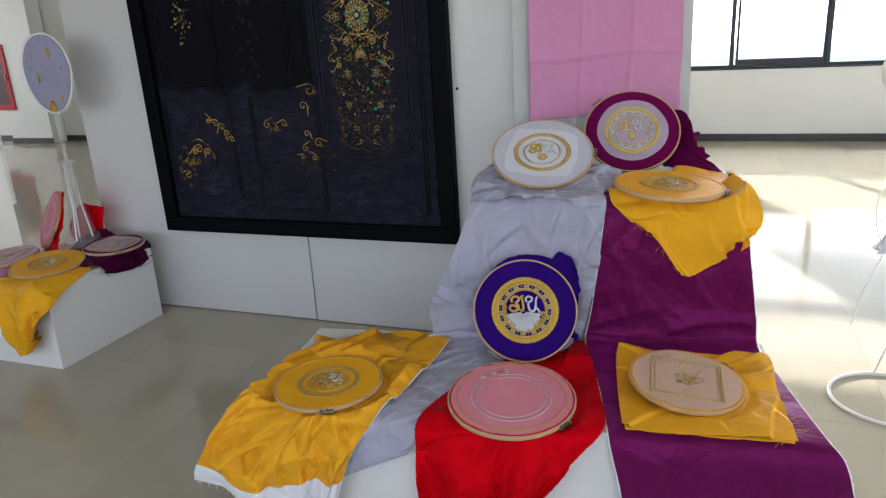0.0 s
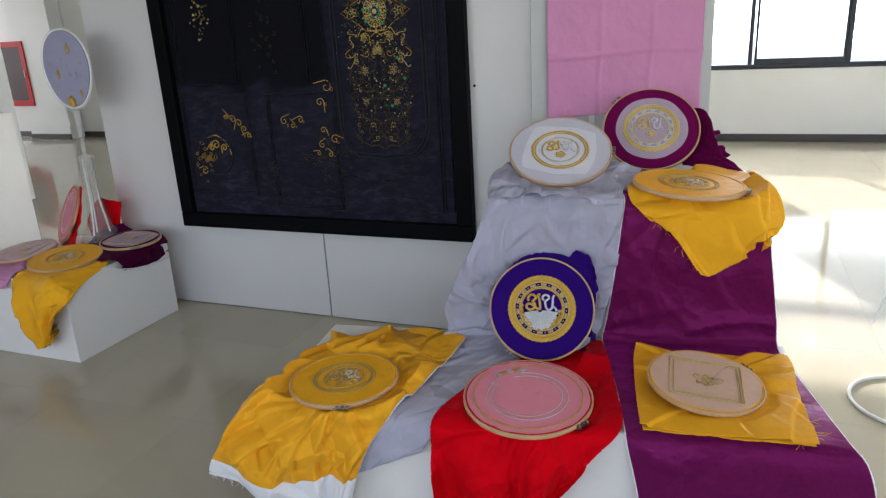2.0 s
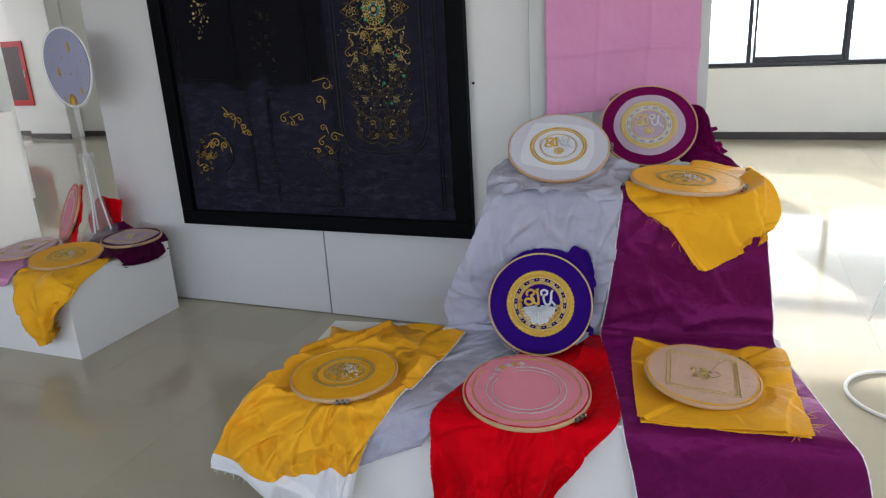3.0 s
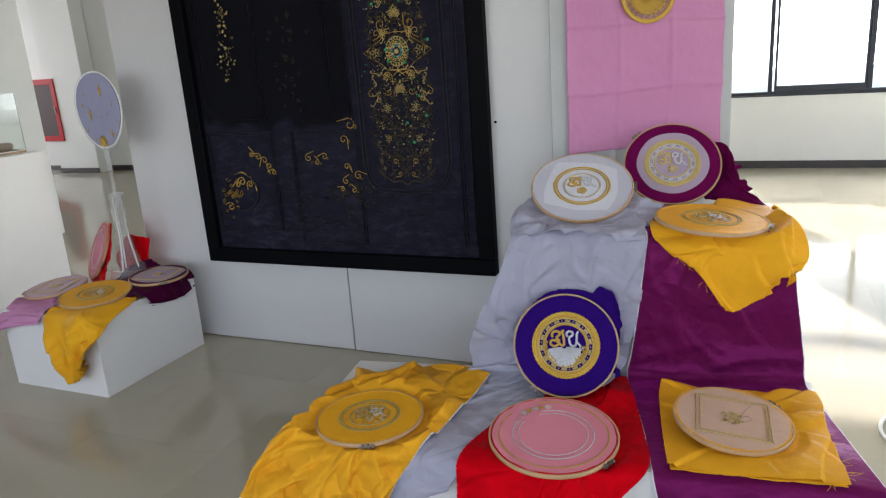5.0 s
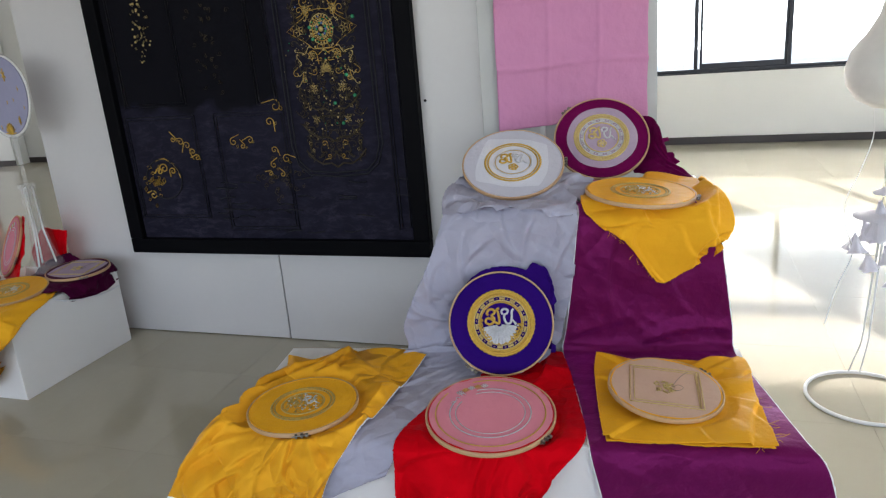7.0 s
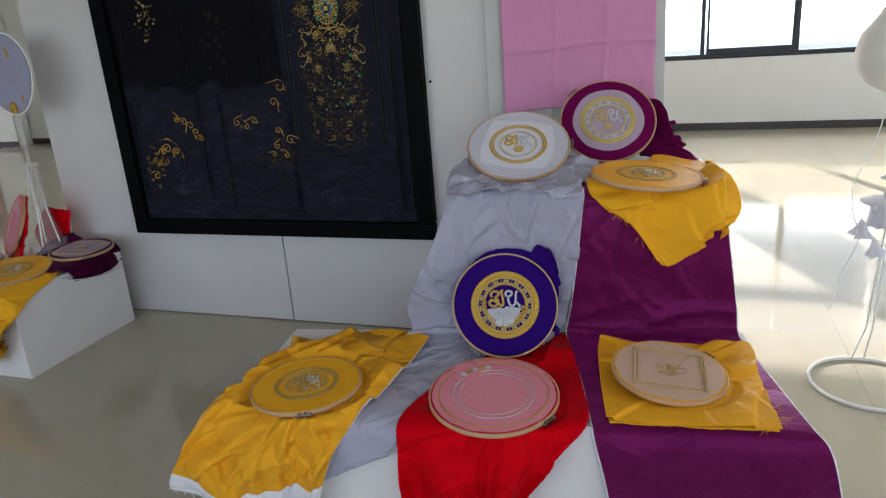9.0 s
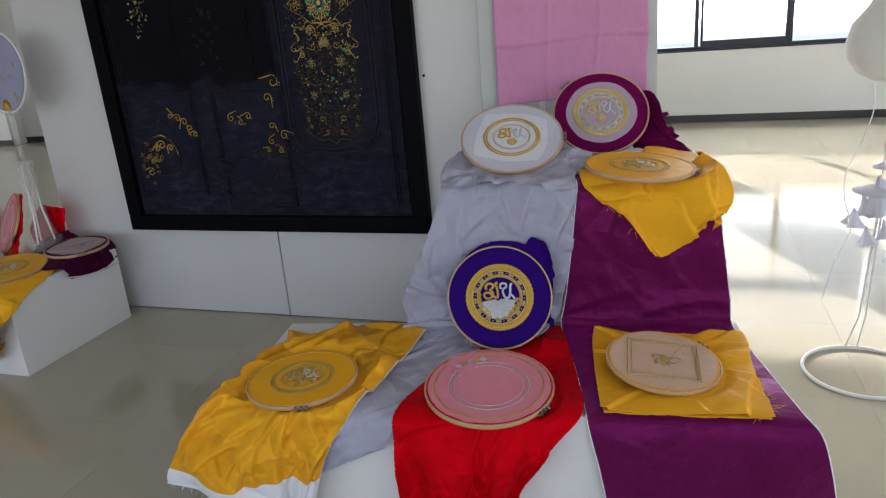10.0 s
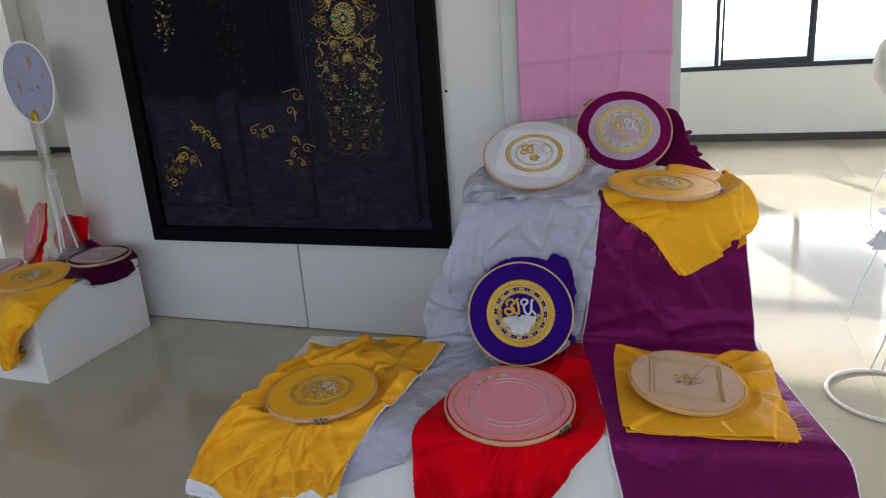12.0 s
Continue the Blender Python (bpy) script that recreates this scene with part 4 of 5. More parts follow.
# yellow hoop lying on the tall plinth
h7 = hoop(lay(1.25, -0.084, ZT + 0.030, 2.6, 4, 4.2), 0.3546, YELLOW, seal(STITCHGOLD, SILVER, 0.52, spray=False, dense=True, pale=PALEGOLD, band=False), "wooden hoop with yellow satin lying flat on the tall plinth", clamp=-18, seed=23)
world_cloth("loose_cloth", [
    [(1.07, -0.24, ZT + 0.006), (1.06, -0.12, ZT + 0.008), (1.06, -0.02, ZT + 0.010), (1.08, 0.03, ZT - 0.01), (1.13, 0.04, 0.82), (1.20, 0.04, 0.75), (1.265, 0.045, 0.67)],
    [(1.20, -0.33, ZT + 0.016), (1.18, -0.14, ZT + 0.008), (1.17, -0.02, ZT + 0.010), (1.19, 0.045, ZT - 0.02), (1.225, 0.055, 0.80), (1.265, 0.055, 0.72), (1.31, 0.055, 0.635)],
    [(1.335, -0.37, ZT + 0.03), (1.31, -0.14, ZT + 0.008), (1.30, -0.02, ZT + 0.010), (1.31, 0.045, ZT - 0.025), (1.335, 0.055, 0.80), (1.355, 0.055, 0.73), (1.38, 0.05, 0.675)],
    [(1.46, -0.35, ZT + 0.018), (1.45, -0.16, ZT + 0.014), (1.44, -0.02, ZT + 0.016), (1.438, 0.052, ZT - 0.02), (1.445, 0.062, 0.80), (1.448, 0.06, 0.76), (1.45, 0.045, 0.72)],
    [(1.48, -0.28, ZT + 0.022), (1.488, -0.16, ZT + 0.016), (1.506, -0.05, ZT + 0.006), (1.520, 0.030, ZT - 0.045), (1.505, 0.055, 0.785), (1.485, 0.052, 0.755), (1.472, 0.05, 0.728)],
], YELLOW, h7, "yellow satin falling to a frayed corner", nu=100, nv=120, wrinkle=0.003, seed=25.0, creases=22, crease=0.026, facet=2.4, focus=(0.45, 0.3), fray=0.004)
fr = loose_threads(bmesh.new(), S(1.13, 0.055, 0.83), S(1.31, 0.07, 0.63), 14, 0.026, 6)
bmesh.ops.transform(fr, matrix=h7.matrix_world.inverted(), verts=fr.verts)
part("frayed_threads", fr, YELLOW, h7)["kind"] = "stuff"

# ---- framed embroidered panel on the partition ----
PX0, PX1, PZ0, PZ1 = -0.834, 0.828, 0.476, 2.45
FW, FD = 0.077, 0.055
art = thing("framed_embroidery", pose(0, -0.004, 0, 0, -0.2, 0), "large dark navy embroidered panel in a black frame", "framed textile")
for nm, a in (("frame_rail", (PX0, PX1, PZ0, PZ0 + FW)), ("frame_rail", (PX0, PX1, PZ1 - FW, PZ1)), ("frame_stile", (PX0 + 0.0, PX0 + FW, PZ0 + FW, PZ1 - FW)), ("frame_stile", (PX1 - FW, PX1, PZ0 + FW, PZ1 - FW))):
    bm = boxm(a[0], a[1], -FD, -0.001, a[2], a[3], bevel=0.006)
    part(nm, bm, BLACK, art)
bm = bmesh.new()
nx, nz = 60, 70
vs = [[bm.verts.new((PX0 + FW - 0.004 + (PX1 - PX0 - 2 * FW + 0.008) * i / nx, -0.022 - 0.002 * noise.noise(Vector((i * 0.4, j * 0.9, 2))), PZ0 + FW - 0.004 + (PZ1 - PZ0 - 2 * FW + 0.008) * j / nz)) for i in range(nx + 1)] for j in range(nz + 1)]
for j in range(nz):
    for i in range(nx):
        f = bm.faces.new((vs[j][i], vs[j][i + 1], vs[j + 1][i + 1], vs[j + 1][i]))
        f.smooth = True
for v in bm.verts:
    v.co.z -= 1.55
canvas = part("canvas", bm, VELVET, art, "navy velvet worked with raised cords")
canvas.location = (0, 0, 1.55)
YC = -0.0255


def xz_tube(bm, pts, r, closed=False, sides=5):
    return tube(bm, [(p[0], YC - r * 0.4, p[1]) for p in pts], r, sides, closed)


def spiral(x, z, size, turns=1.4, start=0.0, flip=1, tail=0.0):
    n = int(16 * turns) + 4
    pts = []
    for k in range(n):
        t = k / (n - 1)
        a = start + flip * 2 * math.pi * turns * t
        r = size * (0.18 + 0.82 * t)
        pts.append((x + r * math.cos(a), z + r * math.sin(a)))
    if tail:
        a = start + flip * 2 * math.pi * turns
        pts.append((pts[-1][0] + tail * math.cos(a + flip * 1.2), pts[-1][1] + tail * math.sin(a + flip * 1.2)))
    return pts


def s_scroll(x, z, size, lean):
    """A scroll that curls in at both its ends; the curls turn opposite ways, or the same way for an odd lean."""
    n, turn = 56, 9.0
    way = -1 if int(lean * 2) % 2 else 1
    pts, px, pz = [], 0.0, 0.0
    for k in range(n):
        q = 2 * k / (n - 1) - 1
        a = lean + turn * abs(q) ** 2.6 * (way if q < 0 else 1)
        pts.append((px, pz))
        step = 1.3 - 1.14 * abs(q)
        px, pz = px + math.cos(a) * step, pz + math.sin(a) * step
    lo, hi = [min(p[i] for p in pts) for i in (0, 1)], [max(p[i] for p in pts) for i in (0, 1)]
    f = size / max(hi[0] - lo[0], hi[1] - lo[1])
    return [(x + (p[0] - (lo[0] + hi[0]) / 2) * f, z + (p[1] - (lo[1] + hi[1]) / 2) * f) for p in pts]


def leaf(bm, x, z, a, l, w=0.3):
    """A small stitched leaf."""
    c, s_ = math.cos(a), math.sin(a)
    pts = [(x, z), (x + c * l * 0.5 - s_ * l * w, z + s_ * l * 0.5 + c * l * w), (x + c * l, z + s_ * l), (x + c * l * 0.5 + s_ * l * w, z + s_ * l * 0.5 - c * l * w)]
    xz_tube(bm, pts, l * 0.09, closed=True, sides=4)


def bead(bm, x, z, r):
    solid(bm, [(r * 0.35, 0.0), (r, r * 0.3), (r * 0.85, r * 0.75), (r * 0.3, r)], 8, pose(x, YC, z, 90, 0, 0))


rnd = random.Random(12)
# raised navy cords: panel outlines and the arched door
cords = bmesh.new()
for off in (0.0, 0.018):
    arch = [(0.20 - off, 2.37), (0.20 - off, 1.0), (0.215 - off * 0.5, 0.93 - off), (0.26, 0.885 - off), (0.40, 0.875 - off), (0.55, 0.885 - off), (0.60 + off * 0.5, 0.93 - off), (0.62 + off, 1.0), (0.62 + off, 2.37)]
    xz_tube(cords, arch, 0.004)
for x0, x1, z0, z1 in ((-0.74, -0.33, 0.66, 1.17), (-0.22, 0.16, 0.60, 1.17), (0.68, 0.75, 0.6, 2.3), (0.03, 0.14, 1.2, 2.34), (-0.72, -0.36, 1.22, 2.3)):
    for off in (0.0, 0.014):
        xz_tube(cords, [(x0 + off, z0 + off), (x1 - off, z0 + off), (x1 - off, z1 - off), (x0 + off, z1 - off)], 0.003, closed=True)
for k in range(26):
    x, z = rnd.uniform(-0.3, 0.7), rnd.uniform(0.58, 0.86)
    xz_tube(cords, [(x, z), (x + 0.04, z + rnd.uniform(-0.01, 0.012)), (x + 0.09, z + rnd.uniform(-0.012, 0.01))], 0.003)
xz_tube(cords, [(-0.57 + 0.105 * math.cos(k * 0.2618), 0.86 + 0.10 * math.sin(k * 0.2618)) for k in range(24)], 0.004, closed=True)
part("raised_cord", cords, NAVYCORD, art, "raised navy cord outlines", smooth=True)["kind"] = "stuff"

# the tall jewelled column inside the arch
dim, gold_, pale = bmesh.new(), bmesh.new(), bmesh.new()
for row in range(30):
    z = 0.96 + row * 0.036
    half = 0.155 * (1 - 0.25 * abs((row - 10) / 11) ** 2)
    for k in range(4):
        off = half * (k + 0.3) / 3.6 + rnd.uniform(-0.012, 0.012)
        zz = z + rnd.uniform(-0.018, 0.018)
        tgt = dim if rnd.random() < 0.86 else gold_
        size, turns, start = rnd.uniform(0.008, 0.022), rnd.uniform(0.7, 1.3), rnd.uniform(0, 6.28)
        lean, long_, lit = rnd.uniform(0, 6.28), rnd.uniform(0.008, 0.022), rnd.random()
        for sx in (-1, 1):
            xz_tube(tgt, [(0.405 + sx * (off + q[0]), q[1]) for q in spiral(0, zz, size, turns, start, 1, 0.02)], 0.0016)
            if lit < 0.75:
                leaf(dim if lit < 0.45 else pale, 0.405 + sx * off, zz, lean if sx > 0 else math.pi - lean, long_)
# denser scrolls, mirrored about the column's axis
for row in range(22):
    z = 0.95 + row * 0.048
    half = 0.15 * (1 - 0.3 * abs((row - 8) / 14) ** 2)
    for k in range(3):
        off, lean, size = half * (k + 0.55) / 3 + rnd.uniform(-0.01, 0.01), rnd.uniform(0, 6.28), rnd.uniform(0.03, 0.055)
        zz = z + rnd.uniform(-0.012, 0.012)
        bright = 1.25 < zz < 1.75 and rnd.random() < 0.22
        for sx in (-1, 1):
            xz_tube(pale if bright else dim, [(0.405 + sx * (off + q[0]), q[1]) for q in s_scroll(0, zz, size, lean)], 0.0017 if bright else 0.0025)
for z, r in ((1.74, 0.032), (1.60, 0.026), (1.40, 0.028), (1.26, 0.03), (1.12, 0.024)):
    for sx in (-1, 1):
        for k in range(6):
            leaf(pale, 0.405 + sx * (0.045 + 0.4 * r + 0.8 * abs(z - 1.5) * 0.08), z, 2 * math.pi * k / 6 + 0.5, r * 0.8, 0.22)
# central diamond with its jewel
for sx in (-1, 1):
    xz_tube(gold_, [(0.405 + sx * q, 1.51 + w) for q, w in ((0.0, 0.085), (0.05, 0.08), (0.085, 0.05), (0.12, 0.03), (0.17, 0.0), (0.12, -0.03), (0.085, -0.05), (0.05, -0.08), (0.0, -0.085))], 0.0014)
    for k in range(5):
        leaf(pale, 0.405 + sx * 0.11, 1.51, 2 * math.pi * k / 5 + 0.6, 0.026)
    xz_tube(gold_, spiral(0.405 + sx * 0.06, 1.40, 0.026, 1.2, 1.0, sx, 0.03), 0.002)
    xz_tube(gold_, spiral(0.405 + sx * 0.07, 1.63, 0.028, 1.2, 4.0, -sx, 0.03), 0.002)
for k in range(7):
    leaf(pale, 0.405, 1.66, math.pi / 2 + (k - 3) * 0.42, 0.05 - 0.006 * abs(k - 3))
    leaf(pale, 0.405, 1.33, math.pi / 2 + (k - 3) * 0.42, 0.045 - 0.005 * abs(k - 3))
for r in (0.030, 0.044, 0.056):
    xz_tube(pale if r != 0.044 else gold_, [(0.405 + r * math.cos(k * 0.349), 1.51 + r * 1.15 * math.sin(k * 0.349)) for k in range(18)], 0.0018, closed=True)
for z in (1.20, 1.07, 0.95):
    for sx in (-1, 1):
        xz_tube(dim, [(0.405, z - 0.05), (0.405 + sx * 0.03, z - 0.03), (0.405 + sx * 0.075, z - 0.035), (0.405 + sx * 0.12, z - 0.005), (0.405 + sx * 0.15, z + 0.03)], 0.004)
part("jewelled_column", dim, OLDGOLD, art, "dim gold scrollwork", smooth=True)["kind"] = "stuff"
part("gold_scrollwork", gold_, GOLD, art, "bright gold scrollwork", smooth=True)["kind"] = "stuff"
part("pale_leaves", pale, PALEGOLD, art, "pale gold beaded leaves", smooth=True)["kind"] = "stuff"
gems, blues, beads = bmesh.new(), bmesh.new(), bmesh.new()
for x, z in ((0.52, 1.80), (0.30, 1.72), (0.50, 1.31), (0.53, 1.22), (0.46, 1.10), (0.35, 1.52), (0.44, 1.46), (0.36, 1.47), (0.56, 1.55), (0.43, 1.19)):
    bead(gems, x, z, 0.009)
for k in range(150):
    bead(gems if k % 7 == 0 else blues if k % 11 == 0 else beads, 0.405 + rnd.gauss(0, 0.085), rnd.uniform(1.0, 2.02), rnd.uniform(0.002, 0.005))
for k in range(14):
    a = 2 * math.pi * k / 14
    bead(blues if k % 3 == 0 else gems if k % 3 == 1 else beads, 0.405 + 0.022 * math.cos(a), 1.51 + 0.025 * math.sin(a), 0.006)
bead(beads, 0.405, 1.51, 0.012)
for r in (0.036, 0.05):
    for k in range(22):
        a = 2 * math.pi * (k + r * 40) / 22
        bead(gems if (k + int(r * 100)) % 6 == 0 else beads, 0.405 + r * math.cos(a), 1.51 + 1.15 * r * math.sin(a), 0.0042)
for k in range(160):
    row = rnd.random()
    bead(beads, 0.405 + rnd.choice((-1, 1)) * (0.03 + 0.11 * rnd.random()), 1.0 + 1.0 * row, rnd.uniform(0.0015, 0.003))
# left column of small leaves and beads
side = bmesh.new()
for k in range(150):
    z = rnd.uniform(1.42, 2.05)
    x = -0.545 + rnd.gauss(0, 0.022 + 0.04 * max(0, (z - 1.72)) * 3 * (1 if z < 1.97 else 0.4))
    if z > 1.85:
        x = -0.545 + rnd.gauss(0, 0.04)
    if rnd.random() < 0.6:
        leaf(side, x, z, rnd.uniform(0, 6.28), rnd.uniform(0.007, 0.016))
    else:
        bead(beads, x, z, rnd.uniform(0.003, 0.007))
part("side_column", side, PALEGOLD, art, "narrow column of gold leaves", smooth=True)["kind"] = "stuff"
# corner scrolls and the lower medallion
sc = bmesh.new()
for x, z, size, lean in ((0.121, 1.185, 0.075, 1.2), (0.08, 1.115, 0.055, 0.6), (-0.131, 1.03, 0.05, 2.5), (-0.085, 1.01, 0.035, 0.2), (-0.039, 1.035, 0.045, 1.4), (-0.476, 1.055, 0.042, 0.2), (-0.435, 1.04, 0.045, 1.1), (-0.40, 1.02, 0.05, 2.2), (-0.372, 0.99, 0.042, 3.0), (-0.352, 0.96, 0.04, 1.4), (0.084, 0.985, 0.042, 0.9), (0.143, 0.94, 0.055, 1.8), (0.07, 0.915, 0.042, 2.7), (0.11, 0.87, 0.035, 0.3), (0.045, 0.875, 0.032, 1.1)):
    way = -1 if int(lean * 2) % 2 else 1
    xz_tube(sc, spiral(x, z + size * 0.1, size * 0.42, 1.15, lean, way, size * 0.7), 0.0021)
    leaf(sc, x + size * 0.45, z - size * 0.2, lean * 1.7, size * 0.35)
for k in range(26):
    x, z = -0.645 + rnd.gauss(0, 0.028), 0.84 + rnd.gauss(0, 0.045)
    leaf(sc, x, z, rnd.uniform(0, 6.28), rnd.uniform(0.016, 0.034))
xz_tube(sc, [(-0.60, 0.955), (-0.55, 0.965), (-0.50, 0.935), (-0.475, 0.90), (-0.47, 0.865)], 0.0036)
for x, z, r in ((-0.56, 0.915, 0.026), (-0.51, 0.90, 0.02), (-0.59, 0.90, 0.02), (-0.655, 0.78, 0.024)):
    xz_tube(sc, spiral(x, z, r, 1.3, x * 9, 1, 0.02), 0.003)
part("corner_scroll", sc, GOLD, art, "bright gold scrolls and medallion leaves", smooth=True)["kind"] = "stuff"
faint = bmesh.new()
for k in range(30):
    x, z = 0.10 + rnd.gauss(0, 0.055), 0.86 + rnd.gauss(0, 0.05)
    xz_tube(faint, spiral(x, z, rnd.uniform(0.006, 0.016), 1.1, rnd.uniform(0, 6), 1, 0.01), 0.0015)
for k in range(34):
    x, z = -0.18 + rnd.gauss(0, 0.05), rnd.uniform(1.25, 1.75)
    xz_tube(faint, spiral(x, z, rnd.uniform(0.006, 0.012), 1.1, rnd.uniform(0, 6), -1, 0.01), 0.0011)
part("faint_scrollwork", faint, OLDGOLD, art, "dark tone-on-tone scrolls", smooth=True)["kind"] = "stuff"
part("beadwork", beads, PALEGOLD, art, "scattered gold beads", smooth=True)["kind"] = "stuff"
part("green_stonework", gems, GREEN_GEM, art, "set green stones", smooth=True)["kind"] = "stuff"
part("blue_stonework", blues, BLUE_GEM, art, "set blue stones", smooth=True)["kind"] = "stuff"
# mounting screw heads beside the frame
for x, z in ((0.842, 1.18), (-0.86, 0.93)):
    c = tagged(new("wall_screw", finish(solid(bmesh.new(), [(0.006, 0), (0.006, 0.003), (0.003, 0.005)], 10, pose(x, -0.0035, z, 90, 0, 0)), BLACK, True)), "small dark screw head in the partition", "screw")

# ---- display board with the pink cloth ----
BA = 24.0
BM = pose(1.12, -0.10, 0, 0, 0, BA)
board = thing("display_board", BM, "grey-white upright display board behind the plinths", "board")
part("board_panel", boxm(-0.0, 0.745, 0.0, 0.009, 0.0, 1.85, bevel=0.001), material("board_paint", (0.50, 0.51, 0.51), 0.6, scale=2, fine=50, color2=(0.45, 0.46, 0.46)), board)
pink = thing("pink_cloth", BM, "creased pink cotton banner with a gold round emblem", "banner")


def banner(x0, x1, z0, z1):
    bm = bmesh.new()
    uvl = bm.loops.layers.uv.new("uv")
    nu, nv = 90, 120
    rows = []
    for j in range(nv + 1):
        r = []
        for i in range(nu + 1):
            s_, t = i / nu, j / nv
            x = x0 + (x1 - x0) * s_ + 0.006 * t * (s_ - 0.5) + 0.003 * noise.noise(Vector((s_, t * 3, 1)))
            z = z1 + (z0 - z1) * t + 0.012 * math.sin(s_ * 2.2) * t
            y = -0.006 - 0.014 * min(1.0, t * 12)
            for fz, d in ((0.375, 0.007), (0.70, 0.008), (0.05, 0.003)):
                y -= d * max(0, 1 - abs(t - fz - 0.006 * math.sin(s_ * 7)) / 0.016)
            for fx in (0.34, 0.67):
                y -= 0.004 * max(0, 1 - abs(s_ - fx + 0.01 * math.sin(t * 9)) / 0.02)
            y += 0.010 * abs(math.sin(math.pi * (t - 0.05 - 0.006 * math.sin(s_ * 7)) / 0.325)) * min(1.0, t * 8) + 0.004 * abs(math.sin(math.pi * 3 * (s_ + 0.01 * math.sin(t * 9))))
            y -= 0.006 * abs(noise.noise(Vector((s_ * 3, t * 4, 3)))) + 0.003 * (0.5 + 0.5 * noise.noise(Vector((s_ * 9, t * 12, 8))))
            r.append(bm.verts.new((x, y, z)))
        rows.append(r)
    for j in range(nv):
        for i in range(nu):
            f = bm.faces.new((rows[j][i], rows[j + 1][i], rows[j + 1][i + 1], rows[j][i + 1]))
            f.smooth = True
            for lp, (a, b) in zip(f.loops, ((i, j), (i, j + 1), (i + 1, j + 1), (i + 1, j))):
                lp[uvl].uv = (a / nu, b / nv)
    return finish(bm, PINK)


cloth_part("fabric", banner(0.065, 0.695, 1.045, 1.858), pink)
top = bmesh.new()
box(top, 0.066, 0.694, -0.005, 0.013, 1.8515, 1.8535)
part("top_fold", top, PINK, pink)
EM = pose(0.388, -0.029, 1.653) @ pose(0, 0, 0, 90, 0, 0)
for nm, mt in (("cord_ring", GOLD), ("inner_cord", PALEGOLD), ("monogram", PALEGOLD)):
    bm = bmesh.new()
    s_ = 0.102
    if nm == "cord_ring":
        braided(bm, s_, 0.006, 0.0, 52)
        braided(bm, s_ * 0.93, 0.004, 0.0, 60)
        braided(bm, s_ * 0.68, 0.004, 0.0, 46)
    elif nm == "inner_cord":
        for k in range(22):
            a = 2 * math.pi * k / 22
            tube(bm, circle(s_ * 0.07, 7, 0.0, s_ * 0.81 * math.cos(a), s_ * 0.81 * math.sin(a), 0, 300), s_ * 0.03, 4, flat=0.6)
    else:
        b2 = bmesh.new()
        arc_letters(bm, b2, s_ * 1.25, 0.001)
        lf = bmesh.new()
        lotus_spray(lf, lf, s_ * 1.1, 0.001)
        bmesh.ops.transform(lf, matrix=EM, verts=lf.verts)
        part("leaf_stitching", lf, GOLD, pink, "gold stitched spray and leaves", smooth=True)["kind"] = "stuff"
        bmesh.ops.transform(b2, matrix=EM, verts=b2.verts)
        part("letter", b2, PALEGOLD, pink, smooth=True)
    bmesh.ops.transform(bm, matrix=EM, verts=bm.verts)
    stitched = part(nm, bm, mt, pink, "gold stitched emblem", smooth=True)
    if nm == "inner_cord":
        stitched["kind"] = "stuff"

# ---- things on the small plinth ----


def on_small(x, y, z, tilt=0, turn=0, roll=0):
    return pose(x, y, z) @ pose(0, 0, 0, 0, 0, turn) @ pose(0, 0, 0, tilt, roll, 0)


def local_cloth(name, guides, mat, ob, label="", **kw):
    me = drape(guides, mat, **kw)
    me.transform(ob.matrix_world.inverted())
    tuck(me, ob)
    return cloth_part(name, me, ob, label)


h8 = hoop(on_small(-1.1384, -0.57, ZL + 0.0286, 4.8, 20, 1.1), 0.344, YELLOW, seal(STITCHGOLD, SILVER, 0.50, spray=False, dense=True, pale=PALEGOLD, band=False), "wooden hoop with yellow satin on the small plinth", clamp=180, seed=31)
local_cloth("loose_cloth", [
    [(-1.230, -0.520, ZL + 0.006), (-1.230, -0.660, ZL + 0.008), (-1.225, -0.790, ZL + 0.004), (-1.215, -0.825, 0.331), (-1.190, -0.830, 0.286), (-1.135, -0.830, 0.233), (-1.080, -0.830, 0.117)],
    [(-1.165, -0.460, ZL + 0.006), (-1.155, -0.620, ZL + 0.008), (-1.145, -0.790, ZL + 0.006), (-1.135, -0.835, 0.340), (-1.115, -0.845, 0.269), (-1.085, -0.845, 0.188), (-1.050, -0.840, 0.091)],
    [(-1.065, -0.420, ZL + 0.006), (-1.055, -0.580, ZL + 0.008), (-1.035, -0.790, ZL + 0.006), (-1.025, -0.835, 0.340), (-1.020, -0.845, 0.269), (-1.015, -0.845, 0.197), (-1.005, -0.840, 0.112)],
    [(-0.985, -0.440, ZL + 0.006), (-0.955, -0.580, ZL + 0.008), (-0.935, -0.775, ZL + 0.012), (-0.915, -0.832, 0.350), (-0.935, -0.835, 0.295), (-0.960, -0.840, 0.215), (-0.985, -0.840, 0.130)],
    [(-0.960, -0.460, ZL + 0.004), (-0.910, -0.550, ZL - 0.005), (-0.890, -0.680, ZL - 0.02), (-0.884, -0.780, 0.340), (-0.888, -0.822, 0.290), (-0.925, -0.838, 0.233), (-0.970, -0.840, 0.161)],
], YELLOW, h8, "yellow satin hanging over the plinth's corner", nu=90, nv=120, wrinkle=0.005, seed=33.0, creases=34, crease=0.022, facet=1.5, focus=(0.5, 0.3), fold=0.035, folds=2.6, fold_from=0.40, fray=0.012)
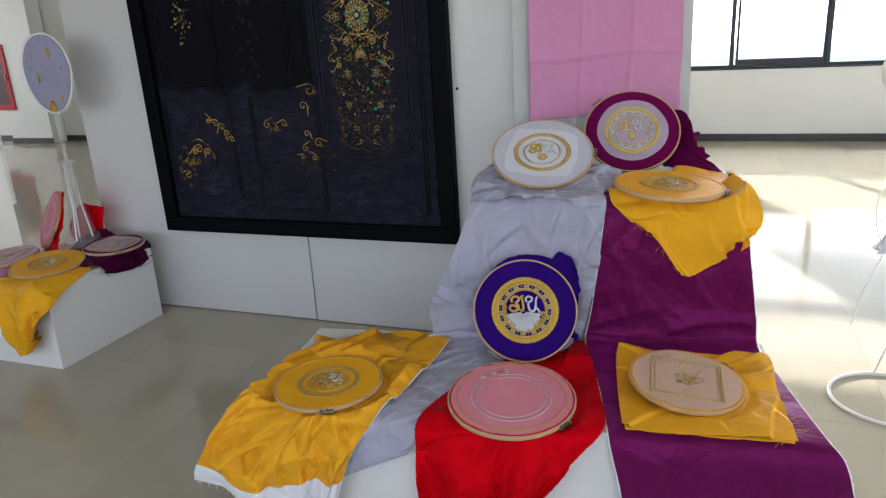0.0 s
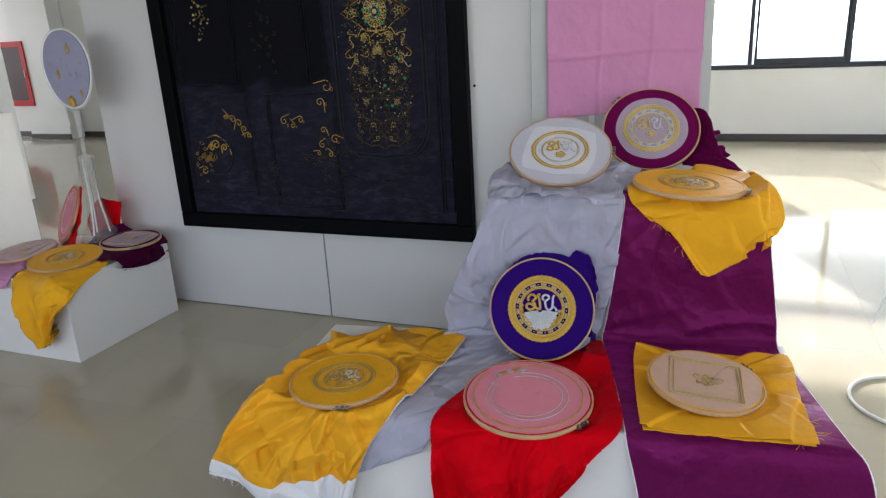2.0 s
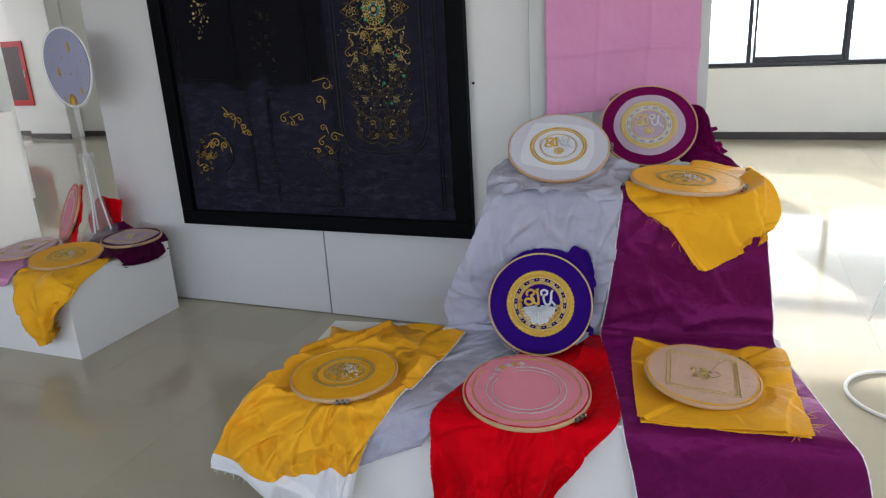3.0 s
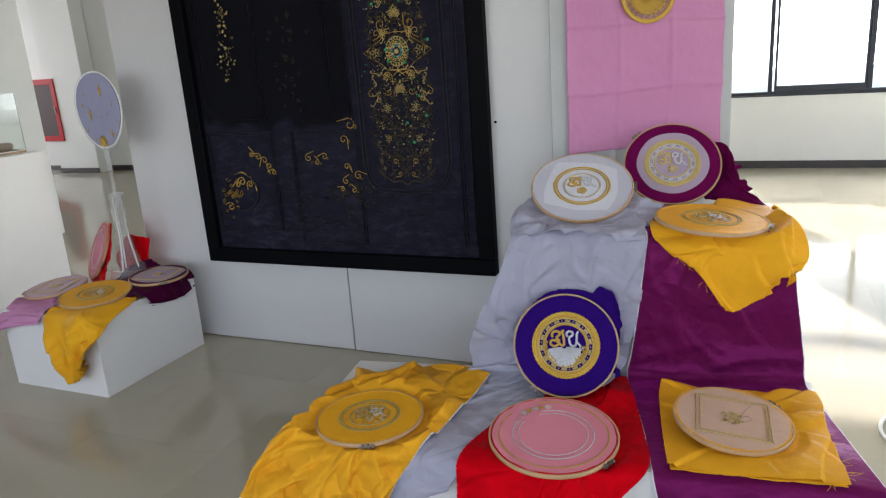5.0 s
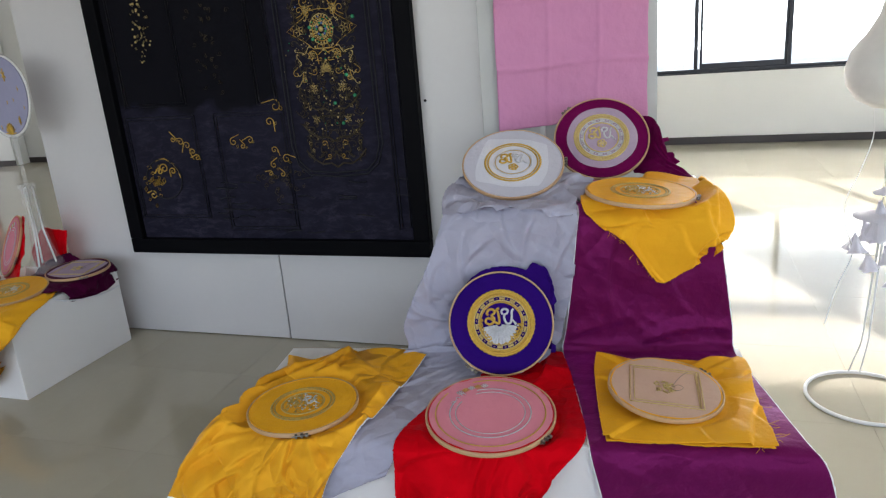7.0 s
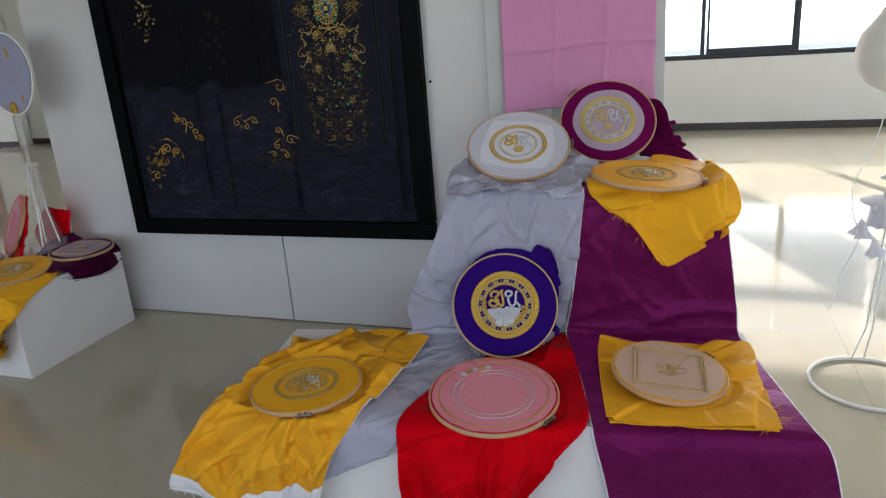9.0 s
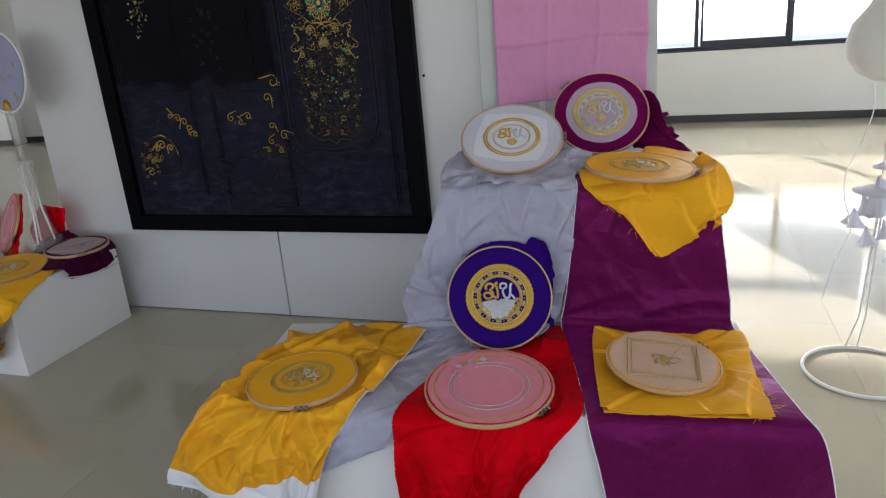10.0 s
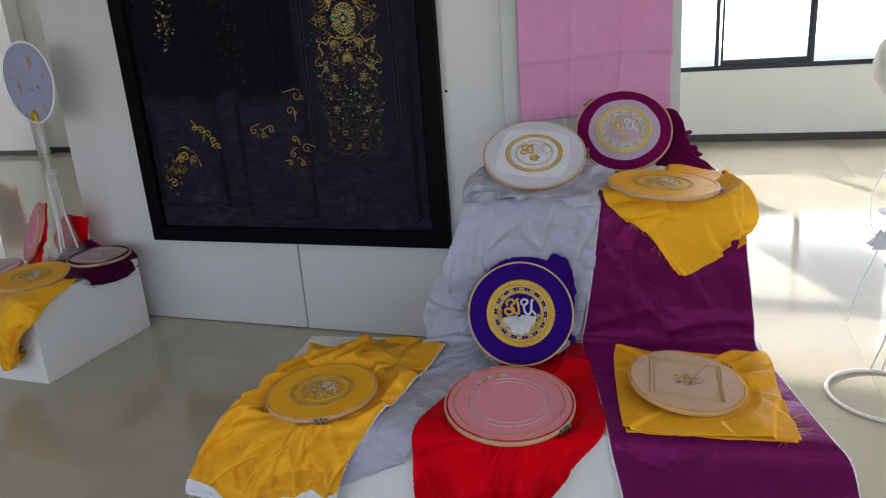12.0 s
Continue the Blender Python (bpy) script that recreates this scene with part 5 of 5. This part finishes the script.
h9 = hoop(on_small(-1.465, -0.53, ZL + 0.03, 4, 12, -3), 0.31, PINK, square_border, "wooden hoop with pale pink cloth and a gold border", clamp=200, patch=PALEPINK, patch_r=0.94, patch_wob=0.02, seed=35)
local_cloth("loose_cloth", [
    [(-1.58, -0.42, ZL + 0.015), (-1.57, -0.55, ZL + 0.02), (-1.575, -0.66, ZL + 0.01), (-1.60, -0.74, 0.35), (-1.625, -0.80, 0.28), (-1.60, -0.83, 0.12)],
    [(-1.50, -0.46, ZL + 0.012), (-1.50, -0.60, ZL + 0.014), (-1.50, -0.74, ZL + 0.012), (-1.55, -0.81, 0.36), (-1.575, -0.84, 0.28), (-1.565, -0.85, 0.11)],
    [(-1.36, -0.46, ZL + 0.010), (-1.36, -0.62, ZL + 0.010), (-1.37, -0.76, ZL + 0.010), (-1.40, -0.815, 0.385), (-1.47, -0.825, 0.36), (-1.53, -0.83, 0.30)],
    [(-1.25, -0.46, ZL + 0.008), (-1.25, -0.64, ZL + 0.008), (-1.24, -0.77, ZL + 0.008), (-1.24, -0.81, 0.385), (-1.25, -0.815, 0.37), (-1.27, -0.815, 0.355)],
], PINK, h9, "pink cotton falling from the plinth's corner", nu=44, nv=60, wrinkle=0.010, seed=37.0, creases=16, crease=0.012, fold=0.02, folds=2.0, fold_from=0.55)
h10 = hoop(pose(-1.4615, -0.31, ZL + 0.012) @ pose(0, 0, 0, 0, 0, -31.8) @ pose(0, 0, 0, 65.4, 0, 0) @ pose(0, 0.1627, 0), 0.3254, RED, open_rings, "wooden hoop with rose cloth on red satin, leaning upright", clamp=-20, patch=ROSE, patch_r=0.93, patch_wob=0.02, seed=39)
local_cloth("loose_cloth", [
    [(-1.44, -0.25, 0.69), (-1.46, -0.28, 0.60), (-1.50, -0.32, 0.50), (-1.54, -0.36, ZL + 0.012)],
    [(-1.37, -0.235, 0.72), (-1.39, -0.27, 0.62), (-1.42, -0.30, 0.50), (-1.44, -0.36, ZL + 0.012)],
    [(-1.295, -0.245, 0.715), (-1.29, -0.28, 0.62), (-1.31, -0.32, 0.50), (-1.33, -0.38, ZL + 0.012)],
    [(-1.26, -0.29, 0.70), (-1.25, -0.32, 0.60), (-1.25, -0.36, 0.50), (-1.25, -0.42, ZL + 0.012)],
], CREASED_RED, h10, "red satin bunched behind the hoop", nu=40, nv=44, wrinkle=0.012, seed=41.0, creases=16, crease=0.014)
local_cloth("cloth_tail", [
    [(-1.44, -0.133, 0.50), (-1.44, -0.135, 0.45), (-1.43, -0.137, ZL + 0.006)],
    [(-1.34, -0.128, 0.62), (-1.34, -0.130, 0.50), (-1.34, -0.134, ZL + 0.006)],
    [(-1.24, -0.128, 0.62), (-1.25, -0.130, 0.50), (-1.26, -0.134, ZL + 0.006)],
    [(-1.165, -0.130, 0.615), (-1.19, -0.132, 0.52), (-1.21, -0.136, ZL + 0.006)],
], CREASED_RED, h10, "red satin standing up behind the clear stand", nu=36, nv=30, wrinkle=0.006, seed=47.0, creases=8, crease=0.01)
h11 = hoop(on_small(-1.0024, -0.2762, ZL + 0.0424, 2.4, 10, 1.1), 0.304, DEEP, square_border, "wooden hoop with lilac patch on dark plum cloth", clamp=-50, patch=LILAC, patch_r=0.86, patch_wob=0.03, square=0.4, seed=43)
local_cloth("loose_cloth", [
    [(-1.30, -0.17, ZL + 0.05), (-1.27, -0.30, ZL + 0.02), (-1.20, -0.46, ZL + 0.02), (-1.10, -0.55, ZL + 0.02)],
    [(-1.18, -0.14, ZL + 0.085), (-1.14, -0.28, ZL + 0.03), (-1.08, -0.42, ZL + 0.025), (-0.98, -0.55, ZL + 0.015)],
    [(-1.03, -0.14, ZL + 0.05), (-1.01, -0.26, ZL + 0.035), (-0.965, -0.40, ZL + 0.028), (-0.905, -0.52, ZL + 0.012)],
    [(-0.93, -0.13, ZL + 0.03), (-0.90, -0.24, ZL + 0.026), (-0.895, -0.38, ZL + 0.016), (-0.892, -0.49, ZL + 0.004)],
    [(-0.905, -0.13, ZL - 0.05), (-0.892, -0.22, ZL - 0.075), (-0.888, -0.34, ZL - 0.07), (-0.886, -0.46, ZL - 0.05)],
], DEEP, h11, "dark plum cloth with a white selvage", nu=50, nv=44, wrinkle=0.010, seed=45.0, creases=22, crease=0.014)
sv = tube(bmesh.new(), [(-0.899, -0.14, ZL - 0.085), (-0.890, -0.25, ZL - 0.085), (-0.886, -0.40, ZL - 0.06), (-0.886, -0.50, ZL - 0.03), (-0.93, -0.57, ZL + 0.008)], 0.004, 5)
bmesh.ops.transform(sv, matrix=h11.matrix_world.inverted(), verts=sv.verts)
part("selvage", sv, WHITE, h11, "white woven selvage")

# ceremonial fan on its clear stand
FX, FY = -1.245, -0.24
fan = thing("ceremonial_fan", pose(FX, FY, ZL, 0, 0, 2), "oval lavender silk fan wrapped in clear film, gold motifs", "fan", )


def oval(bm, w, h, zc, y0, y1, n=48, top=1.0):
    a, b = [], []
    for k in range(n):
        t = 2 * math.pi * k / n
        x, z = w * math.cos(t) * (1 + 0.08 * math.sin(t)), zc + h * math.sin(t)
        a.append(bm.verts.new((x, y0, z)))
        b.append(bm.verts.new((x, y1, z)))
    bm.faces.new(a)
    bm.faces.new(list(reversed(b)))
    for k in range(n):
        bm.faces.new((a[k], b[k], b[(k + 1) % n], a[(k + 1) % n]))
    return bm


FZ = 0.925
part("silk_leaf", oval(bmesh.new(), 0.143, 0.188, FZ, -0.006, 0.006), FANSILK, fan)
rim = bmesh.new()
tube(rim, [(0.149 * math.cos(k * 0.1309) * (1 + 0.08 * math.sin(k * 0.1309)), 0, FZ + 0.194 * math.sin(k * 0.1309)) for k in range(48)], 0.0045, 6, closed=True)
part("rim", rim, WHITE_METAL, fan, "thin silvery white rim")
film = bmesh.new()
tube(film, [(0.156 * math.cos(k * 0.1309) * (1 + 0.08 * math.sin(k * 0.1309)), 0.0, FZ - 0.003 + 0.203 * math.sin(k * 0.1309)) for k in range(48)], 0.004, 5, closed=True)
part("plastic_film", film, ACRYLIC, fan, "crinkled clear plastic edge")
mot = bmesh.new()
for x, z, s_ in ((0.035, 0.10, 0.03), (-0.055, -0.02, 0.028), (0.07, -0.12, 0.022), (-0.075, 0.09, 0.012), (0.10, 0.03, 0.012), (-0.10, 0.03, 0.012), (0.02, -0.03, 0.01), (-0.09, -0.10, 0.012), (0.115, -0.06, 0.010), (0.06, -0.02, 0.010), (-0.02, 0.05, 0.009), (-0.05, -0.15, 0.012)):
    for k in range(6):
        a = 2 * math.pi * k / 6 + 0.52
        l = s_ * (1 if k % 3 else 0.8)
        tube(mot, [(x, -0.0085, FZ + z), (x + l * 0.3 * math.cos(a), -0.009, FZ + z + l * 0.6 * math.sin(a)), (x + l * 0.42 * math.cos(a), -0.0085, FZ + z + l * math.sin(a))], s_ * 0.10, 4)
for k in range(9):
    a = math.pi / 2 + (k - 4) * 0.36
    tube(mot, [(0, -0.009, FZ - 0.185), (0.022 * math.cos(a), -0.010, FZ - 0.185 + 0.035 * math.sin(a)), (0.030 * math.cos(a), -0.009, FZ - 0.185 + 0.055 * math.sin(a))], 0.003, 5)
part("gold_motif", mot, GOLD, fan, "small stitched gold flowers", smooth=True)["kind"] = "stuff"
hd = bmesh.new()
solid(hd, [(0.010, 0.42), (0.014, 0.46), (0.009, 0.50), (0.011, 0.62), (0.016, 0.68), (0.012, 0.74)], 14)
part("handle", hd, ACRYLIC, fan, "clear turned handle", smooth=True)
st = bmesh.new()
solid(st, [(0.095, 0.055), (0.097, 0.065), (0.066, 0.10), (0.048, 0.17), (0.038, 0.26), (0.034, 0.36), (0.040, 0.375), (0.042, 0.40), (0.034, 0.41), (0.033, 0.45), (0.041, 0.465), (0.040, 0.485), (0.02, 0.49)], 8)
part("clear_stand", st, ACRYLIC, fan, "faceted clear acrylic stand")
# inner rods coloured white to stand in for the acrylic's bright streaks
for k in range(3):
    a = 2.1 * k + 0.6
    part("rod", tube(bmesh.new(), [(0.050 * math.cos(a), 0.050 * math.sin(a), 0.06), (0.026 * math.cos(a), 0.026 * math.sin(a), 0.24), (0.024 * math.cos(a), 0.024 * math.sin(a), 0.47)], 0.0045, 8), WHITE_METAL, fan, "rod inside the clear stand, white to imitate its highlights", smooth=True)
part("foot", solid(bmesh.new(), [(0.095, 0.0), (0.105, 0.006), (0.105, 0.022), (0.095, 0.054)], 8), ACRYLIC, fan)

# ---- glass case on the pedestal ----
case = thing("glass_case", pose(-2.84, -0.13, 1.05), "small frameless glass display case on a tall pedestal", "display case")
CW, CD, CH = 0.30, 0.40, 0.385
part("base_board", boxm(0, CW, 0, CD, 0.0, 0.014, bevel=0.002), material("tan_felt", (0.45, 0.30, 0.18), 0.9, scale=20, fine=200), case)
for a in ((0.002, CW - 0.002, 0.0, 0.004, 0.015, CH), (0.002, CW - 0.002, CD - 0.004, CD, 0.015, CH), (0.0, 0.0018, 0.005, CD - 0.005, 0.015, CH), (CW - 0.0018, CW, 0.005, CD - 0.005, 0.015, CH)):
    part("glass_pane", boxm(*a), GLASS, case)
bars = bmesh.new()
for x in (0, CW):
    for y in (0, CD):
        tube(bars, [(x, y, 0.014), (x, y, CH)], 0.003, 4)
for z in (0.016, CH):
    for a, b in (((0, 0), (CW, 0)), ((CW, 0), (CW, CD)), ((CW, CD), (0, CD)), ((0, CD), (0, 0))):
        tube(bars, [(*a, z), (*b, z)], 0.0028, 4)
part("edge_trim", bars, WHITE_METAL, case, "pale edge strips")


def trinket(name, x, y, profile, mat, label, cat):
    t = tagged(new(name, finish(solid(bmesh.new(), profile, 20), mat, True)), label, cat)
    t.matrix_world = pose(-2.84 + x, -0.13 + y, 1.0645)
    return t


CLAY = material("glazed_clay", (0.55, 0.42, 0.32), 0.3, scale=30, fine=200)
trinket("bowl", 0.22, 0.30, [(0.03, 0), (0.055, 0.02), (0.06, 0.04), (0.045, 0.055), (0.035, 0.05), (0.03, 0.03)], CLAY, "small rounded clay bowl in the glass case", "bowl")
trinket("jar", 0.10, 0.22, [(0.03, 0), (0.045, 0.02), (0.05, 0.05), (0.03, 0.065), (0.034, 0.075)], CLAY, "small tan jar in the glass case", "jar")
SHELL = material("pink_petals", (0.62, 0.22, 0.22), 0.6, scale=30, fine=200)
for x, y, s_, mt, lb in ((0.17, 0.17, 0.05, CLAY, "open tan lotus flower in the glass case"), (0.08, 0.09, 0.045, SHELL, "pink petal flower in the glass case"), (0.20, 0.08, 0.03, SHELL, "small pink flower in the glass case")):
    bm = bmesh.new()
    for ring, n in ((1.0, 9), (0.65, 7), (0.35, 5)):
        for k in range(n):
            a = 2 * math.pi * (k + ring) / n
            r = s_ * ring
            p = [Vector((0, 0, 0.004)), Vector((r * 0.6 * math.cos(a - 0.25), r * 0.6 * math.sin(a - 0.25), s_ * 0.35)), Vector((r * math.cos(a), r * math.sin(a), s_ * (1.1 - 0.5 * ring))), Vector((r * 0.6 * math.cos(a + 0.25), r * 0.6 * math.sin(a + 0.25), s_ * 0.35))]
            q = [bm.verts.new(v) for v in p] + [bm.verts.new(v + Vector((0, 0, -0.003))) for v in p]
            bm.faces.new(q[:4])
            bm.faces.new(list(reversed(q[4:])))
            for i in range(4):
                bm.faces.new((q[i], q[4 + i], q[4 + (i + 1) % 4], q[(i + 1) % 4]))
    f_ = tagged(new("flower", finish(bm, mt)), lb, "flower")
    f_.matrix_world = pose(-2.84 + x, -0.13 + y, 1.0645)

# ---- gilt-framed picture with a lilac drape, fire cabinet, bell ----
pic = thing("gilt_picture", pose(-5.48, 1.105, 0.47), "dark picture in a gilt frame hung with lilac cloth", "picture")
GILT = material("gilt_moulding", (0.55, 0.38, 0.08), 0.35, 0.7, scale=30, fine=200, bump=0.4)
for nm, a in (("frame_rail", (0, 0.98, 0, 0.06)), ("frame_rail", (0, 0.98, 1.44, 1.50)), ("frame_stile", (0, 0.06, 0.06, 1.44)), ("frame_stile", (0.92, 0.98, 0.06, 1.44))):
    part(nm, boxm(a[0], a[1], -0.06, 0, a[2], a[3], bevel=0.012), GILT, pic)
part("canvas", boxm(0.06, 0.92, -0.03, -0.02, 0.06, 1.44), material("dark_canvas", (0.02, 0.012, 0.012), 0.5, color2=(0.09, 0.02, 0.015), scale=3, fine=60), pic)
sw = bmesh.new()
for k, (x, w) in enumerate(((1.01, 0.035), (1.055, 0.022))):
    tube(sw, [(x, -0.03, 1.66), (x + 0.015, -0.045, 1.2), (x + 0.03, -0.03, 0.6), (x + 0.02, -0.03, -0.5)], w * 0.6, 8, flat=0.4)
tube(sw, [(-0.2, -0.03, 1.55), (0.3, -0.03, 1.58), (0.75, -0.03, 1.60), (1.05, -0.03, 1.68)], 0.03, 6)
part("drape", sw, material("lilac_drape", (0.62, 0.52, 0.72), 0.7, scale=8, fine=200), pic, "lilac gathered drape", smooth=True)

fire = thing("fire_cabinet", pose(-9.40, 5.53, 0.54), "red fire hose cabinet with a dark glazed door", "fire cabinet")
part("body", boxm(0, 0.78, 0.0, 0.26, 0, 1.02, bevel=0.006), RED_PAINT, fire)
dr = bmesh.new()
for a in ((0.0, 0.78, 0, 0.09), (0.0, 0.78, 0.93, 1.02), (0, 0.09, 0.09, 0.93), (0.69, 0.78, 0.09, 0.93)):
    box(dr, a[0], a[1], -0.03, -0.002, a[2], a[3], bevel=0.004)
door = part("door", dr, RED_PAINT, fire)
part("door_glass", boxm(0.088, 0.692, -0.014, -0.008, 0.088, 0.932), CASE_DARK, door, "dark glazed door panel")
part("handle", boxm(0.715, 0.735, -0.045, -0.031, 0.46, 0.56, bevel=0.004), METAL, door)
bell = thing("alarm_bell", pose(0.735, 5.785, 2.50, 90, 0, 0), "round red alarm bell on the wall", "alarm bell")
part("gong", solid(bmesh.new(), [(0.075, 0.03), (0.075, 0.045), (0.06, 0.06), (0.02, 0.068)], 24), RED_PAINT, bell, smooth=True)
part("back_box", boxm(-0.05, 0.05, -0.05, 0.05, 0.0, 0.03, bevel=0.004), RED_PAINT, bell)

# ---- ceiling lights ----
LIT = bpy.data.materials.new("lit_diffuser")
LIT.use_nodes = True
LIT.node_tree.nodes["Principled BSDF"].inputs["Emission Color"].default_value = (1, 0.98, 0.95, 1)
LIT.node_tree.nodes["Principled BSDF"].inputs["Emission Strength"].default_value = 6.0


def downlight(x, y):
    t = thing("ceiling_light", pose(x, y, CEILING - 0.0015), "round recessed downlight, lit", "ceiling light", "downlights")
    rg = bmesh.new()
    lathe(rg, [(0.085, -0.001), (0.11, -0.001), (0.112, -0.008), (0.085, -0.01), (0.085, -0.001)], 28)
    part("trim_ring", rg, WHITE_METAL, t, smooth=True)
    part("diffuser", solid(bmesh.new(), [(0.084, -0.006), (0.084, -0.003)], 28), LIT, t, "glowing round diffuser")
    return t


for x, y in ((-7.85, 5.05),):
    downlight(x, y)
det = thing("smoke_detector", pose(-6.45, 3.65, CEILING - 0.001), "small yellowed smoke detector on the ceiling", "smoke detector")
part("cover", solid(bmesh.new(), [(0.03, -0.05), (0.055, -0.04), (0.06, -0.018), (0.06, 0.0)], 22), material("aged_plastic", (0.62, 0.52, 0.26), 0.5), det, smooth=True)

# ---- paper-flower floor lamp ----
LX, LY = 2.58, -0.20
lamp_ = thing("floor_lamp", pose(LX, LY, 0), "white floor lamp with a gourd-shaped shade and paper flowers", "floor lamp")
part("base_ring", tube(bmesh.new(), circle(0.205, 64, 0.008), 0.0072, 8, closed=True), WHITE_METAL, lamp_, "white enamelled ring foot", smooth=True)
rods = bmesh.new()
tube(rods, [(0.02, 0.19, 0.014), (0.01, 0.08, 0.2), (0.0, 0.0, 0.6), (0.01, 0.0, 1.12)], 0.0035, 6)
part("stem", rods, WHITE_METAL, lamp_, smooth=True)
rods = bmesh.new()
tube(rods, [(-0.02, 0.195, 0.014), (-0.012, 0.08, 0.2), (-0.012, 0.0, 0.6), (-0.012, 0.0, 1.12)], 0.0035, 6)
part("stem", rods, WHITE_METAL, lamp_, smooth=True)
sh = bmesh.new()
solid(sh, [(0.03, 1.105), (0.075, 1.10), (0.122, 1.125), (0.157, 1.175), (0.165, 1.225), (0.15, 1.285), (0.105, 1.345), (0.075, 1.40), (0.06, 1.47), (0.05, 1.6), (0.02, 1.62)], 36)
part("shade", sh, SHADE, lamp_, "off-white silky gourd-shaped shade", smooth=True)
cd = tube(bmesh.new(), [catmull([Vector(p) for p in ((-0.07, 0, 1.105), (-0.06, 0, 1.0), (-0.09, 0, 0.88), (-0.125, 0, 0.78), (-0.12, 0, 0.68), (-0.09, 0, 0.58), (-0.13, 0, 0.45), (-0.16, 0, 0.3))], k / 40) for k in range(41)], 0.002, 5)
part("cord", cd, WHITE_METAL, lamp_, "thin white cord")
part("flower_ring", tube(bmesh.new(), circle(0.10, 40, 0.60), 0.0018, 5, closed=True), WHITE_METAL, lamp_)
for z, r in ((0.715, 0.10), (0.80, 0.045)):
    part("disc", solid(bmesh.new(), [(r * 0.98, z), (r, z + 0.002), (r * 0.55, z + 0.014), (0.012, z + 0.022)], 24), PETAL, lamp_, "thin white disc", smooth=True)


def blossom(x, y, z, s_):
    bm = bmesh.new()
    n = 20
    rings = []
    for q, zz in ((0.10, 1.0), (0.28, 0.72), (0.62, 0.32), (0.92, 0.08), (1.0, 0.0)):
        rings.append([bm.verts.new((s_ * 0.45 * q * (1 + 0.22 * q * math.cos(5 * 2 * math.pi * k / n)) * math.cos(2 * math.pi * k / n), s_ * 0.45 * q * (1 + 0.22 * q * math.cos(5 * 2 * math.pi * k / n)) * math.sin(2 * math.pi * k / n), s_ * zz)) for k in range(n)])
    for a, b in zip(rings, rings[1:]):
        for k in range(n):
            bm.faces.new((a[k], a[(k + 1) % n], b[(k + 1) % n], b[k]))
    bm.faces.new(rings[0])
    bm.faces.new(list(reversed(rings[-1])))
    bmesh.ops.transform(bm, matrix=pose(x, y, z, rnd.uniform(-14, 14), rnd.uniform(-14, 14), rnd.uniform(0, 90)), verts=bm.verts)
    part("paper_flower", bm, PETAL, lamp_, smooth=True)


for k in range(6):
    a = 2 * math.pi * k / 6 + 0.5
    blossom(0.10 * math.cos(a), 0.10 * math.sin(a), 0.575 + 0.02 * (k % 2), 0.065)
for x, y, z, s_ in ((-0.03, 0.0, 0.52, 0.07), (0.05, -0.02, 0.50, 0.065), (0.0, 0.0, 0.65, 0.13), (-0.04, 0.01, 0.63, 0.08), (0.05, 0.01, 0.45, 0.06)):
    blossom(x, y, z, s_)

# ---- floor tiles ----
TS, TG = 0.65, 0.0007
tile_bm = boxm(TG / 2, TS - TG / 2, TG / 2, TS - TG / 2, -0.012, 0.0)
tile_me = finish(tile_bm, TILE)
rest = bmesh.new()
ox, oy = 2.56 % TS, (-0.41) % TS
i0, i1 = math.floor((X0 - ox) / TS), math.ceil((X1 - ox) / TS)
j0, j1 = math.floor((Y0 - oy) / TS), math.ceil((Y1 - oy) / TS)
for i in range(i0, i1):
    for j in range(j0, j1):
        x, y = ox + i * TS, oy + j * TS
        xa, xb, ya, yb = max(x + TG / 2, X0), min(x + TS - TG / 2, X1), max(y + TG / 2, Y0), min(y + TS - TG / 2, Y1)
        if xb - xa < 0.02 or yb - ya < 0.02:
            continue
        if -3.6 < x < 4.9 and -3.4 < y < 5.3:
            tl = new("tile", tile_me)
            tl.parent = floor_ob
            tl.location = (x, y, 0)
        else:
            box(rest, xa, xb, ya, yb, -0.012, 0.0)
rest_ob = part("tile_field", rest, TILE, floor_ob)
rest_ob["kind"] = "stuff"
